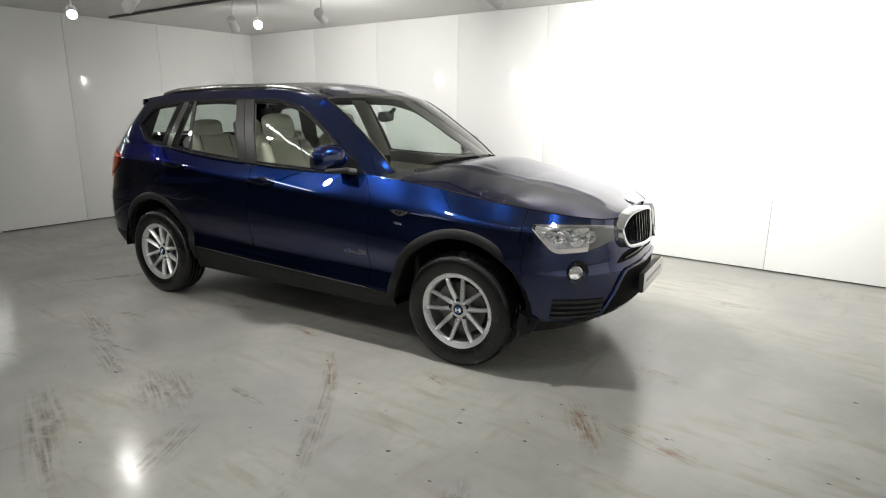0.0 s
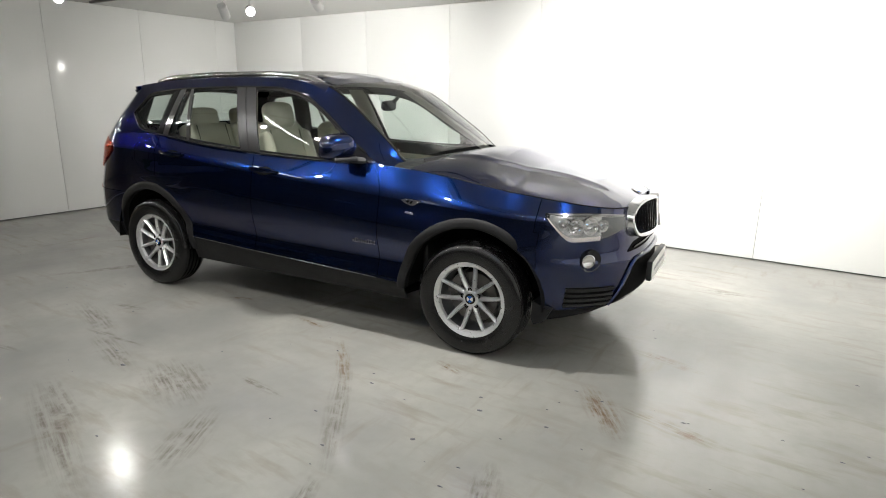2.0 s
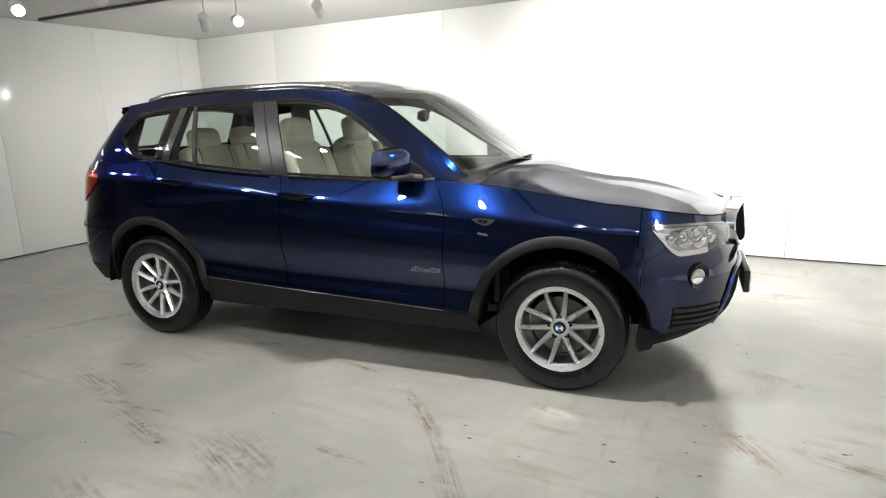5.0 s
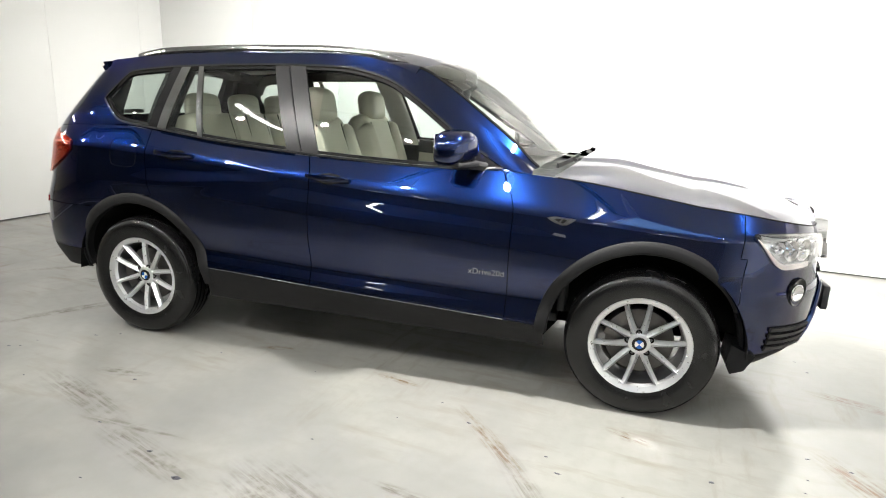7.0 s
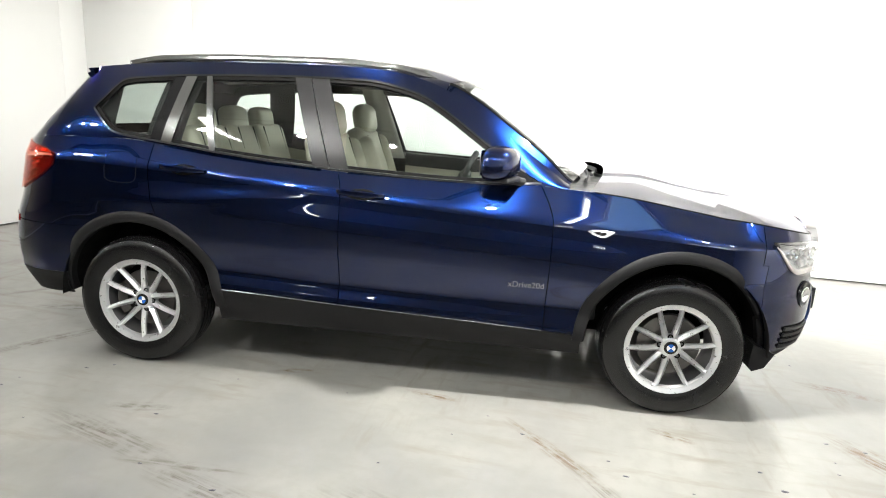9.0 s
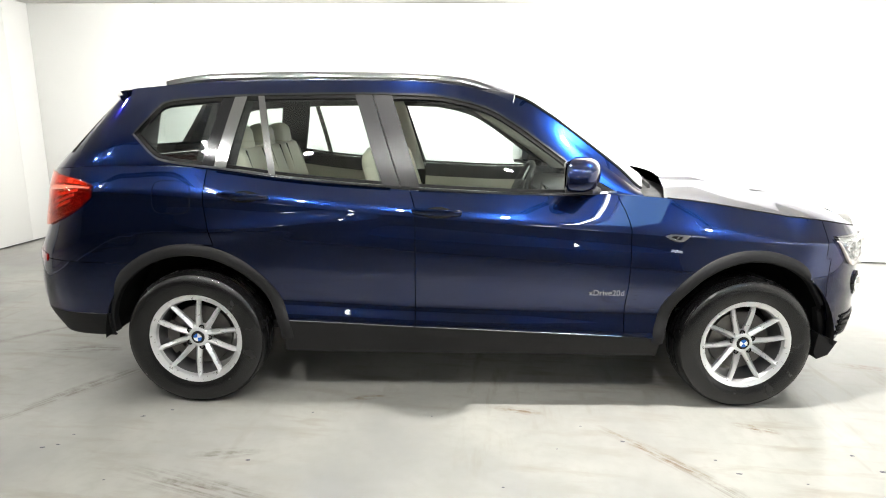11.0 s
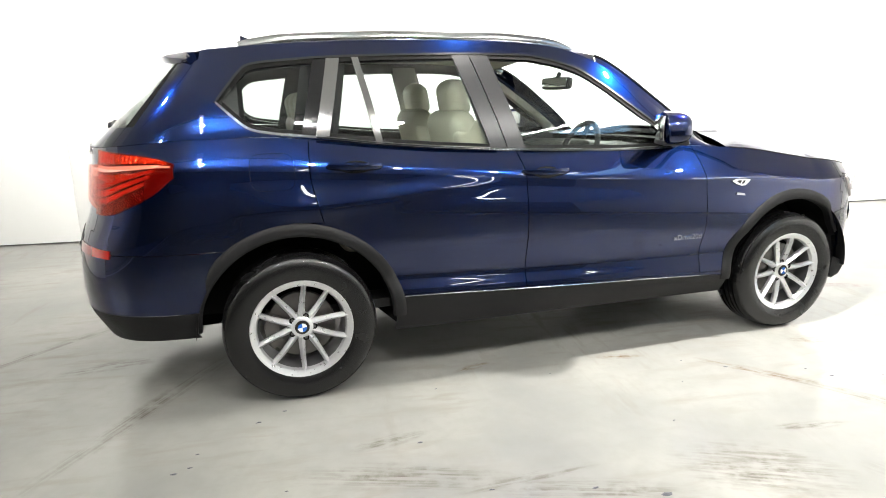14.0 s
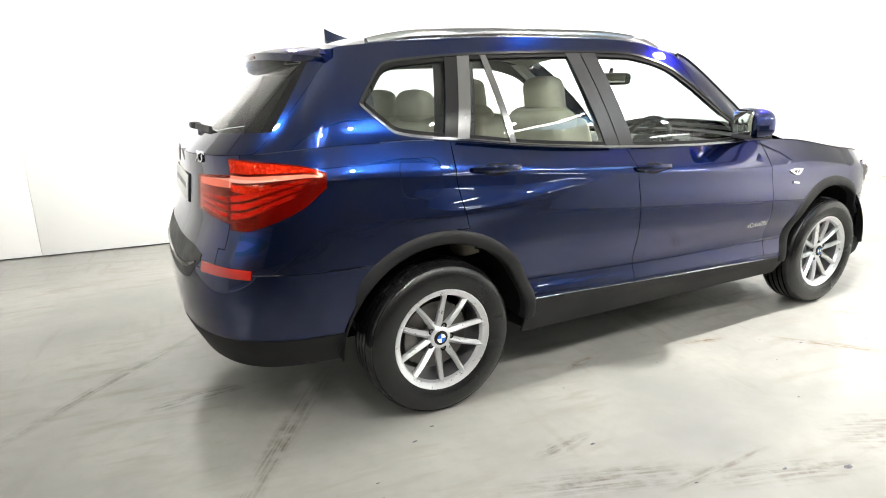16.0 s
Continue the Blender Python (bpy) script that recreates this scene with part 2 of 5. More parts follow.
DARKWALL = vary(principled("dark_hall_wall", (0.2, 0.2, 0.19), 0.8)[0], (0.17, 0.17, 0.16), (0.24, 0.235, 0.22), 2.0, None, 0.1, 60)
HALL_FLOOR = vary(principled("brown_grey_hall_floor", (0.16, 0.13, 0.11), 0.4)[0], (0.12, 0.095, 0.08), (0.22, 0.185, 0.155), 1.2, (0.25, 0.5), 0.1, 60)
LAMP_SILVER = principled("silver_lamp_housing", (0.58, 0.59, 0.61), 0.2, 1.0)[0]
LAMP_GREY = principled("grey_lamp_insert", (0.10, 0.105, 0.11), 0.3, 0.2)[0]

# ---- floor ----
FLOORM, ft, fb = principled("worn_grey_floor_coating", (0.33, 0.33, 0.3), 0.25)
ftc = ft.nodes.new("ShaderNodeTexCoord")


def fnoise(scale, detail=5.0, stretch=None, turn=0.0, rough=0.55):
    mp = ft.nodes.new("ShaderNodeMapping")
    mp.inputs["Scale"].default_value = stretch or (1, 1, 1)
    mp.inputs["Rotation"].default_value = (0, 0, radians(turn))
    ft.links.new(ftc.outputs["Object"], mp.inputs["Vector"])
    n = add(ft, "ShaderNodeTexNoise", Scale=scale, Detail=detail, Roughness=rough)
    ft.links.new(mp.outputs["Vector"], n.inputs["Vector"])
    return n.outputs["Fac"]


def fmath(op, a, b=0.0, clamp=False):
    n = ft.nodes.new("ShaderNodeMath")
    n.operation, n.use_clamp = op, clamp
    for i, v in enumerate((a, b)):
        if isinstance(v, (int, float)):
            n.inputs[i].default_value = v
        else:
            ft.links.new(v, n.inputs[i])
    return n.outputs[0]


def framp(v, lo, hi, to_lo=0.0, to_hi=1.0):
    n = add(ft, "ShaderNodeMapRange", From_Min=lo, From_Max=hi, To_Min=to_lo, To_Max=to_hi)
    ft.links.new(v, n.inputs["Value"])
    return n.outputs["Result"]


def fmix(fac, a, b):
    n = ft.nodes.new("ShaderNodeMix")
    n.data_type = "RGBA"
    ft.links.new(fac, n.inputs[0])
    for i, v in ((6, a), (7, b)):
        if isinstance(v, tuple):
            n.inputs[i].default_value = (*v, 1)
        else:
            ft.links.new(v, n.inputs[i])
    return n.outputs[2]


def streak(x, y, along, across, turn, lines=30.0, seed=0.0):
    """A dragged tyre or shoe mark: an oval patch broken into lines along its length."""
    mp = ft.nodes.new("ShaderNodeMapping")
    mp.vector_type = "TEXTURE"
    mp.inputs["Location"].default_value = (x, y, 0)
    mp.inputs["Rotation"].default_value = (0, 0, radians(turn))
    mp.inputs["Scale"].default_value = (along, across, 1)
    ft.links.new(ftc.outputs["Object"], mp.inputs["Vector"])
    ln = ft.nodes.new("ShaderNodeVectorMath")
    ln.operation = "LENGTH"
    ft.links.new(mp.outputs["Vector"], ln.inputs[0])
    mask = framp(ln.outputs["Value"], 1.0, 0.35)
    m2 = ft.nodes.new("ShaderNodeMapping")
    m2.inputs["Scale"].default_value = (1.0, lines * across, 1)
    m2.inputs["Location"].default_value = (seed, seed * 1.7, 0)
    ft.links.new(mp.outputs["Vector"], m2.inputs["Vector"])
    n = add(ft, "ShaderNodeTexNoise", Scale=1.6, Detail=5.0, Roughness=0.62)
    ft.links.new(m2.outputs["Vector"], n.inputs["Vector"])
    return fmath("MULTIPLY", fmath("MULTIPLY", mask, framp(n.outputs["Fac"], 0.40, 0.62)), framp(fine, 0.36, 0.55, 0.15, 1.0))


cloud = fnoise(0.9, 6)
fine = fnoise(14, 6)
speck = fnoise(70, 3)
swipe = fnoise(2.2, 6, (1, 5, 1), 35)
swipe2 = fnoise(2.0, 6, (6, 1, 1), 12)
fcol = fmix(framp(cloud, 0.3, 0.7), (0.200, 0.201, 0.190), (0.315, 0.309, 0.281))
fcol = fmix(fmath("MULTIPLY", framp(fine, 0.45, 0.75), 0.3), fcol, (0.21, 0.203, 0.18))
dirt = fmath("MULTIPLY", framp(swipe, 0.52, 0.74), framp(cloud, 0.42, 0.56))
dirt2 = fmath("MULTIPLY", framp(swipe2, 0.54, 0.76), framp(fnoise(0.7, 3), 0.5, 0.62))
fcol = fmix(fmath("MULTIPLY", fmath("MAXIMUM", dirt, dirt2), 0.55), fcol, (0.17, 0.135, 0.10))
marks, brown = None, None
for k, (mx, my, al, ac, tn) in enumerate([
        (0.95, -1.28, 0.36, 0.055, -44), (1.30, -1.70, 0.60, 0.07, -52), (2.40, -0.95, 0.30, 0.10, -55), (2.74, -0.92, 0.30, 0.07, -12),
        (0.38, -1.98, 0.36, 0.20, -20), (0.38, -2.60, 0.70, 0.10, -17), (0.10, -2.45, 0.40, 0.07, -14), (-0.30, -1.97, 0.40, 0.09, -14), (0.33, -0.94, 0.16, 0.04, -8),
        (2.22, -1.83, 0.20, 0.08, -70), (2.52, -0.15, 0.25, 0.06, -14), (-2.0, -0.95, 0.75, 0.07, 62), (-2.75, -0.1, 0.8, 0.06, 50),
        (-2.35, -0.45, 0.30, 0.08, 10), (0.92, -2.28, 0.30, 0.12, -60), (2.6, 1.5, 0.25, 0.08, 5), (-0.97, -1.49, 0.18, 0.05, 12), (-0.95, -1.74, 0.45, 0.10, -14),
        (-0.50, -1.85, 0.32, 0.04, 6), (-0.47, -0.89, 0.12, 0.035, 20), (-1.03, -2.36, 0.34, 0.04, 12), (1.50, -0.98, 0.12, 0.05, -20), (1.68, -2.32, 0.22, 0.06, -65), (0.78, -1.76, 0.22, 0.035, -5)]):
    s = streak(mx, my, al, ac, tn, seed=k * 3.1)
    if k in (0, 2, 3, 8, 10, 19, 21):
        brown = s if brown is None else fmath("MAXIMUM", brown, s)
    else:
        marks = s if marks is None else fmath("MAXIMUM", marks, s)
fcol = fmix(fmath("MULTIPLY", marks, 0.72), fcol, (0.095, 0.078, 0.060))
fcol = fmix(fmath("MULTIPLY", brown, 0.9), fcol, (0.13, 0.078, 0.038))
ft.links.new(fcol, fb.inputs["Base Color"])
frough = fmath("ADD", fmath("ADD", fmath("MULTIPLY", cloud, 0.10), fmath("MULTIPLY", fmath("MAXIMUM", marks, brown), 0.05)), 0.13)
ft.links.new(frough, fb.inputs["Roughness"])
fbump = add(ft, "ShaderNodeBump", Strength=0.04, Distance=0.01)
ft.links.new(fnoise(1.6, 1.0), fbump.inputs["Height"])
ft.links.new(fbump.outputs["Normal"], fb.inputs["Normal"])

# ---- the room: its axes are turned against the parked car ----
ROOM = pose(0, 0, 0, 0, 0, -5.71)
BACK_V, END_U, END_V, CEIL = 2.84, -5.12, -0.97, 2.64
HALL_U, HALL_V, FAR_U, HALL_CEIL = -13.2, -11.0, 7.5, 3.4


def room_box(name, u0, u1, v0, v1, z0, z1, material, parent=None, bevel=0.0):
    bm = box(u1 - u0, v1 - v0, z1 - z0, bevel, ((u0 + u1) / 2, (v0 + v1) / 2, (z0 + z1) / 2))
    return part(name, bm, material, parent, at=ROOM if parent is None else None, smooth=30)


floor = tagged(room_box("floor", -5.35, FAR_U, HALL_V, 9.0, -0.15, 0.0, FLOORM), "worn pale grey coated concrete floor with tyre marks", "floor", kind="structure")
ceiling = tagged(room_box("ceiling", END_U - 0.13, FAR_U, HALL_V, BACK_V + 0.2, CEIL, CEIL + 0.15, CEILM), "plain white painted ceiling", "ceiling", kind="structure")

wall_back = tagged(room_box("wall_back", END_U - 0.12, FAR_U, BACK_V + 0.012, BACK_V + 0.15, 0, CEIL, LAMP_GREY), "white glossy panelled wall", "wall", kind="structure")
edges_u = [END_U, -3.62, -2.37, -1.02, 0.2, 1.42, 2.64, 3.86, 5.08, 6.3, FAR_U]
for a, b in zip(edges_u[:-1], edges_u[1:]):
    room_box("panel", a + 0.0015, b - 0.0015, BACK_V - 0.012, BACK_V + 0.012, 0.012, CEIL - 0.004, WALLM, wall_back, 0.0025)
wall_end = tagged(room_box("wall_end", END_U - 0.13, END_U - 0.012, END_V, BACK_V + 0.012, 0, CEIL, LAMP_GREY), "white glossy panelled partition wall", "wall", kind="structure")
edges_v = [END_V, 0.02, 1.25, 2.47, BACK_V - 0.012]
for a, b in zip(edges_v[:-1], edges_v[1:]):
    room_box("panel", END_U - 0.012, END_U + 0.012, a + 0.0015, b - 0.0015, 0.012, CEIL - 0.004, WALLM, wall_end, 0.0025)
tagged(room_box("trim", END_U - 0.145, END_U + 0.02, END_V - 0.02, END_V, 0.0, CEIL - 0.002, LAMP_BODY), "white edge trim of the partition", "trim", kind="structure")
# the open hall beside the bay
tagged(room_box("floor_hall", HALL_U, -5.35, HALL_V, 9.0, -0.15, -0.004, HALL_FLOOR), "brownish grey worn hall floor", "floor", kind="structure")
tagged(room_box("trim_threshold", -5.42, -5.30, HALL_V, END_V, -0.01, 0.006, LAMP_BODY), "pale worn threshold strip", "trim", kind="structure")
tagged(room_box("trim_channel", -5.95, -5.84, HALL_V, 3.0, -0.006, 0.004, STEEL), "dark floor channel", "trim", kind="structure")
tagged(room_box("trim_line", -8.10, -8.02, HALL_V, 6.0, -0.006, 0.002, BEIGE), "faded floor line", "trim", kind="structure")
tagged(room_box("wall_hall_end", HALL_U - 0.15, HALL_U, HALL_V, 9.0, 0, 2.52, BEIGE), "beige painted hall wall", "wall", kind="structure")
tagged(room_box("wall_hall_band", HALL_U - 0.15, HALL_U + 0.006, HALL_V, 9.0, 2.524, 2.86, GREEN), "green painted band of the hall wall", "wall", kind="structure")
tagged(room_box("wall_hall_top", HALL_U - 0.15, HALL_U, HALL_V, 9.0, 2.864, HALL_CEIL, CEILM), "white upper part of the hall wall", "wall", kind="structure")
tagged(room_box("trim_conduit", HALL_U, HALL_U + 0.03, HALL_V, 9.0, 2.05, 2.085, STEEL), "dark conduit along the hall wall", "trim", kind="structure")
tagged(room_box("wall_header", END_U - 0.26, END_U - 0.13, HALL_V, 9.0, CEIL, HALL_CEIL, CEILM), "white bulkhead above the bay opening", "wall", kind="structure")
tagged(room_box("wall_hall_side", HALL_U, FAR_U, HALL_V - 0.15, HALL_V, 0, HALL_CEIL, DARKWALL), "dark hall wall opposite the bay", "wall", kind="structure")
tagged(room_box("wall_far", FAR_U, FAR_U + 0.15, HALL_V, BACK_V + 0.15, 0, CEIL, WALLM), "white end wall of the bay", "wall", kind="structure")
tagged(room_box("wall_hall_north", HALL_U, END_U - 0.13, 9.0, 9.15, 0, HALL_CEIL, BEIGE), "beige painted hall wall", "wall", kind="structure")
tagged(room_box("ceiling_hall", HALL_U, END_U - 0.13, HALL_V, 9.15, HALL_CEIL, HALL_CEIL + 0.15, CEILM), "white painted hall ceiling", "ceiling", kind="structure")


# ---- lamps ----
def lamp_track(x0, y0, x1, y1):
    d = Vector((x1 - x0, y1 - y0, 0))
    rot = pose((x0 + x1) / 2, (y0 + y1) / 2, CEIL - 0.016, 0, 0, math.degrees(math.atan2(d.y, d.x)))
    ob = part("lamp_track", box(d.length, 0.034, 0.028, 0.003), STEEL, at=rot)
    return tagged(ob, "dark grey ceiling track for spot lamps", "lamp track")


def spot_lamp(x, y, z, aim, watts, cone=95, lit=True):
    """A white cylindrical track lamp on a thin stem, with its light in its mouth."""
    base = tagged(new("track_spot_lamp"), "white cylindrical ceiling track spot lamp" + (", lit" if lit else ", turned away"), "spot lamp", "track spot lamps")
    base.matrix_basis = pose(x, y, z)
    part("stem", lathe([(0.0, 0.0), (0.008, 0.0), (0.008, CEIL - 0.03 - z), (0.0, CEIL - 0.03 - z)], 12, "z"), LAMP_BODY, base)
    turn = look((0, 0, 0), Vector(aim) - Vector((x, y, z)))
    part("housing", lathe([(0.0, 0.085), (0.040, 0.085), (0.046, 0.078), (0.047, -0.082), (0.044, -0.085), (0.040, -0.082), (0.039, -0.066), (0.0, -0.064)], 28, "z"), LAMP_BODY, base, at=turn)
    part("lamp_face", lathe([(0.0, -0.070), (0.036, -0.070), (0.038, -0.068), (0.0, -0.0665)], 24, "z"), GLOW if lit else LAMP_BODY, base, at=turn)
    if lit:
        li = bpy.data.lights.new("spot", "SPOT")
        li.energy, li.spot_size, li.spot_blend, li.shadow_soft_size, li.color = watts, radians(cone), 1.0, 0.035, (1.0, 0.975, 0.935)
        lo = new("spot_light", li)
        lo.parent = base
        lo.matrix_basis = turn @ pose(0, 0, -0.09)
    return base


lamp_track(-4.85, 1.02, 5.2, 0.16)
lamp_track(-3.6, -0.48, 3.4, -1.30)
spot_lamp(-1.86, 0.74, 2.34, (2.6, -3.4, 0.9), 60, 150)
spot_lamp(-2.26, 0.77, 2.36, (-3.4, 2.6, 0.9), 85, 155)
spot_lamp(-0.95, 0.67, 2.345, (-1.9, 2.7, 1.8), 200, 130)
spot_lamp(0.9, 0.52, 2.34, (2.2, 2.6, 1.2), 380, 150)
spot_lamp(2.3, 0.40, 2.34, (2.9, 2.5, 1.2), 380, 150)
spot_lamp(-2.83, -0.58, 2.345, (1.6, -3.0, 0.4), 18, 155)
spot_lamp(-1.75, -0.70, 2.33, (-4.2, -0.4, 1.0), 15, 150)
spot_lamp(-0.35, -0.86, 2.33, (-0.1, -1.5, 0.0), 45, 150)
spot_lamp(1.1, -1.03, 2.33, (1.1, -1.7, 0.0), 250, 150)
spot_lamp(2.7, -1.22, 2.33, (3.2, 2.0, 0.8), 90, 150)
# unseen lamp, added on the lengthened track to brighten the far end wall
spot_lamp(4.4, 0.23, 2.34, (6.6, 0.8, 1.0), 330, 155)

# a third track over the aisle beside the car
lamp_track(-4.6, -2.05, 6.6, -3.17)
for lx, ly, watts in ((-3.9, -2.19, 10), (-3.2, -2.26, 8), (-2.0, -2.38, 26), (-1.2, -2.46, 45), (-0.4, -2.54, 30), (2.6, -2.84, 20)):
    spot_lamp(lx, ly, 2.34, (lx * 0.85, -0.7, 1.0), watts, 84 if watts > 30 else 150)
spot_lamp(0.5, -2.63, 2.34, (0.2, -1.5, 0.0), 45, 125)
# two unseen lamps added to brighten far wall and floor for the paint's reflections
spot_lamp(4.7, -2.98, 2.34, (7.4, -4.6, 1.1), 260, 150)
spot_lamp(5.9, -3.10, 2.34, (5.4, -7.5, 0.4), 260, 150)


def tube_lamp(x, y, z, turn, length=1.2):
    base = tagged(new("fluorescent_lamp"), "lit white fluorescent tube lamp on the ceiling", "ceiling lamp", "fluorescent lamps")
    base.matrix_basis = pose(x, y, z, 0, 0, turn)
    part("housing", box(length + 0.04, 0.10, 0.05, 0.006, (0, 0, 0.045)), LAMP_BODY, base)
    if z < 2.60 and x < -6 or z > 2.6:
        for k in (-0.4, 0.4):
            part("rod", lathe([(0.0, 0.06), (0.006, 0.06), (0.006, HALL_CEIL - z), (0.0, HALL_CEIL - z)], 8, "z"), STEEL, base).matrix_basis = pose(k * length, 0, 0)
    part("tube", box(length, 0.045, 0.035, 0.012, (0, 0, 0.0)), TUBE if x > -6 else HALL_TUBE, base)
    return base


# tubes at x 4.2, -7.6 and -11.6 are added only to brighten the hall
for tx, ty, tn in ((-2.08, -2.75, 84.3), (1.40, -3.30, 84.3), (4.2, -6.8, 84.3), (-1.3, -6.2, 84.3), (1.6, -6.6, 84.3), (4.9, -4.6, 84.3), (-3.0, -8.8, 84.3), (3.0, -9.2, 84.3), (-9.7, 0.9, 84.3), (-9.5, -3.2, 84.3), (-7.6, -1.2, 84.3), (-11.6, -1.4, 84.3)):
    tube_lamp(tx, ty, 2.52 if tx > -6 else 2.72, tn, 1.25 if tx > -6 else 1.8)
panel_light = tagged(new("ceiling_panel_light"), "blue tinted rectangular ceiling panel light", "ceiling lamp")
panel_light.matrix_basis = pose(1.95, -3.15, 2.612, 0, 0, -5.71)
part("frame", box(0.56, 1.50, 0.03, 0.004, (0, 0, 0.008)), LAMP_BODY, panel_light)
part("diffuser", box(0.50, 1.44, 0.012, 0.003, (0, 0, -0.010)), PANEL_GLOW, panel_light)

# ---- the car: feature lines along x (front is +x), widths and heights as smooth curves ----
AXLE_F, AXLE_R, WHEEL_Z, WHEEL_R = 1.405, -1.405, 0.348, 0.351
XN, XT, SPAN = 1.60, -1.70, 0.70
LINES = {}


def line(name, z, w, xf, xr, nf=2.6, nr=2.6):
    LINES[name] = (curve(*z), curve(*w), xf, xr, nf, nr)


crease_z = ([-2.4, -1.9, -1.3, -0.3, 0.77, 1.25, 1.6, 1.95, 2.3], [1.085, 1.092, 1.067, 0.995, 0.925, 0.893, 0.868, 0.84, 0.81])
line("floor_in", ([-2.4, 2.3], [0.245, 0.235]), ([-1.7, 1.6], [0.70, 0.70]), 2.0, -2.12)
line("bottom", ([-2.4, -2.1, -1.7, -0.9, 0.9, 1.6, 1.9, 2.3], [0.33, 0.32, 0.34, 0.275, 0.268, 0.255, 0.285, 0.300]), ([-1.7, -0.9, 0.9, 1.6], [0.845, 0.868, 0.868, 0.85]), 2.16, -2.335, 2.35, 3.0)
line("sill", ([-2.4, -1.7, -0.93, -0.285, 0.77, 1.6, 1.9, 2.3], [0.46, 0.47, 0.458, 0.432, 0.393, 0.35, 0.345, 0.352]), ([-1.7, -0.9, 0.9, 1.6], [0.892, 0.925, 0.925, 0.892]), 2.255, -2.392, 2.15, 3.1)
line("low", ([-2.4, -1.7, 0.0, 1.6, 2.3], [0.58, 0.585, 0.535, 0.52, 0.48]), ([-1.7, -0.9, 0.9, 1.6], [0.902, 0.900, 0.900, 0.902]), 2.294, -2.400, 2.15, 3.1)
line("mid", ([-2.4, -1.7, 0.0, 1.6, 2.3], [0.735, 0.74, 0.70, 0.62, 0.575]), ([-1.7, -0.9, 0.0, 0.9, 1.6], [0.906, 0.930, 0.932, 0.932, 0.908]), 2.294, -2.386, 2.15, 3.05)
line("shoulder", (crease_z[0], [v - 0.178 for v in crease_z[1]]), ([-1.7, -1.2, 0.0, 0.9, 1.6], [0.900, 0.926, 0.935, 0.932, 0.908]), 2.280, -2.322, 2.15, 3.0)
line("under", (crease_z[0], [v - 0.045 for v in crease_z[1]]), ([-1.7, -1.2, 0.0, 0.9, 1.6], [0.884, 0.905, 0.913, 0.910, 0.890]), 2.250, -2.306, 2.35, 2.9)
line("crease", crease_z, ([-1.7, -1.2, 0.0, 0.9, 1.6], [0.879, 0.899, 0.907, 0.904, 0.885]), 2.243, -2.300, 2.4, 2.9)
line("over", (crease_z[0], [v + 0.022 for v in crease_z[1]]), ([-1.7, -1.2, 0.0, 0.9, 1.6], [0.872, 0.894, 0.900, 0.898, 0.878]), 2.236, -2.297, 2.45, 2.85)
line("belt", ([-2.4, -2.0, -1.7, -1.5, -1.24, -0.93, -0.63, -0.33, 0.0, 0.45, 0.67, 0.87, 1.1, 1.38, 1.6, 1.9, 2.02, 2.12, 2.2, 2.3],
              [1.165, 1.185, 1.212, 1.215, 1.192, 1.158, 1.134, 1.116, 1.102, 1.098, 1.108, 1.098, 1.078, 1.036, 1.000, 0.938, 0.916, 0.906, 0.924, 0.934]),
     ([-1.7, -1.3, -0.6, 0.3, 0.8, 1.2, 1.6], [0.822, 0.832, 0.838, 0.842, 0.835, 0.822, 0.795]), 2.224, -2.298, 2.5, 2.8)
line("roof", ([-2.4, -1.85, -1.7, -1.48, -1.2, -0.84, -0.39, -0.1, 0.07, 0.2, 0.38, 0.54, 0.74, 0.86, 2.3],
              [1.57, 1.572, 1.588, 1.610, 1.628, 1.640, 1.642, 1.626, 1.592, 1.542, 1.438, 1.324, 1.183, 1.112, 0.93]),
     ([-1.7, -1.2, -0.4, 0.0, 0.3, 0.6, 0.86, 1.6], [0.640, 0.645, 0.652, 0.655, 0.680, 0.724, 0.768, 0.795]), 2.14, -1.865, 2.6, 2.9)
SECTION_LINES = ["bottom", "sill", "low", "mid", "shoulder", "under", "crease", "over", "belt"]


def at_line(name, s):
    """The point of a feature line at s: x along the side, then round the nose or the tail to the middle."""
    z, w, xf, xr, nf, nr = LINES[name]
    if s > XN:
        th = min(1.0, (s - XN) / SPAN) * math.pi / 2
        return Vector((XN + (xf - XN) * math.sin(th) ** (2 / nf), w(XN) * max(0.0, math.cos(th)) ** (2 / nf), z(s)))
    if s < XT:
        th = min(1.0, (XT - s) / SPAN) * math.pi / 2
        return Vector((XT + (xr - XT) * math.sin(th) ** (2 / nr), w(XT) * max(0.0, math.cos(th)) ** (2 / nr), z(s)))
    return Vector((s, w(s), z(s)))


def stations():
    th = [k / 30 for k in range(1, 31)]
    nose = [XN + SPAN * (t ** 1.35) for t in th][::-1]
    side = [XN - k * (XN - XT) / 165 for k in range(166)]
    tail = [XT - SPAN * (t ** 1.35) for t in th]
    return nose + side + tail


STN = stations()


SECTION_CACHE = {}
ridge_z = curve([-1.7, -1.35, -1.09, -0.71, -0.3, 1.6], [0.90, 0.905, 0.925, 0.965, 0.97, 0.97])
ridge_h = curve([-1.7, -1.55, -1.2, -0.8, -0.35, 1.6], [0.0, 0.003, 0.008, 0.0075, 0.0, 0.0])


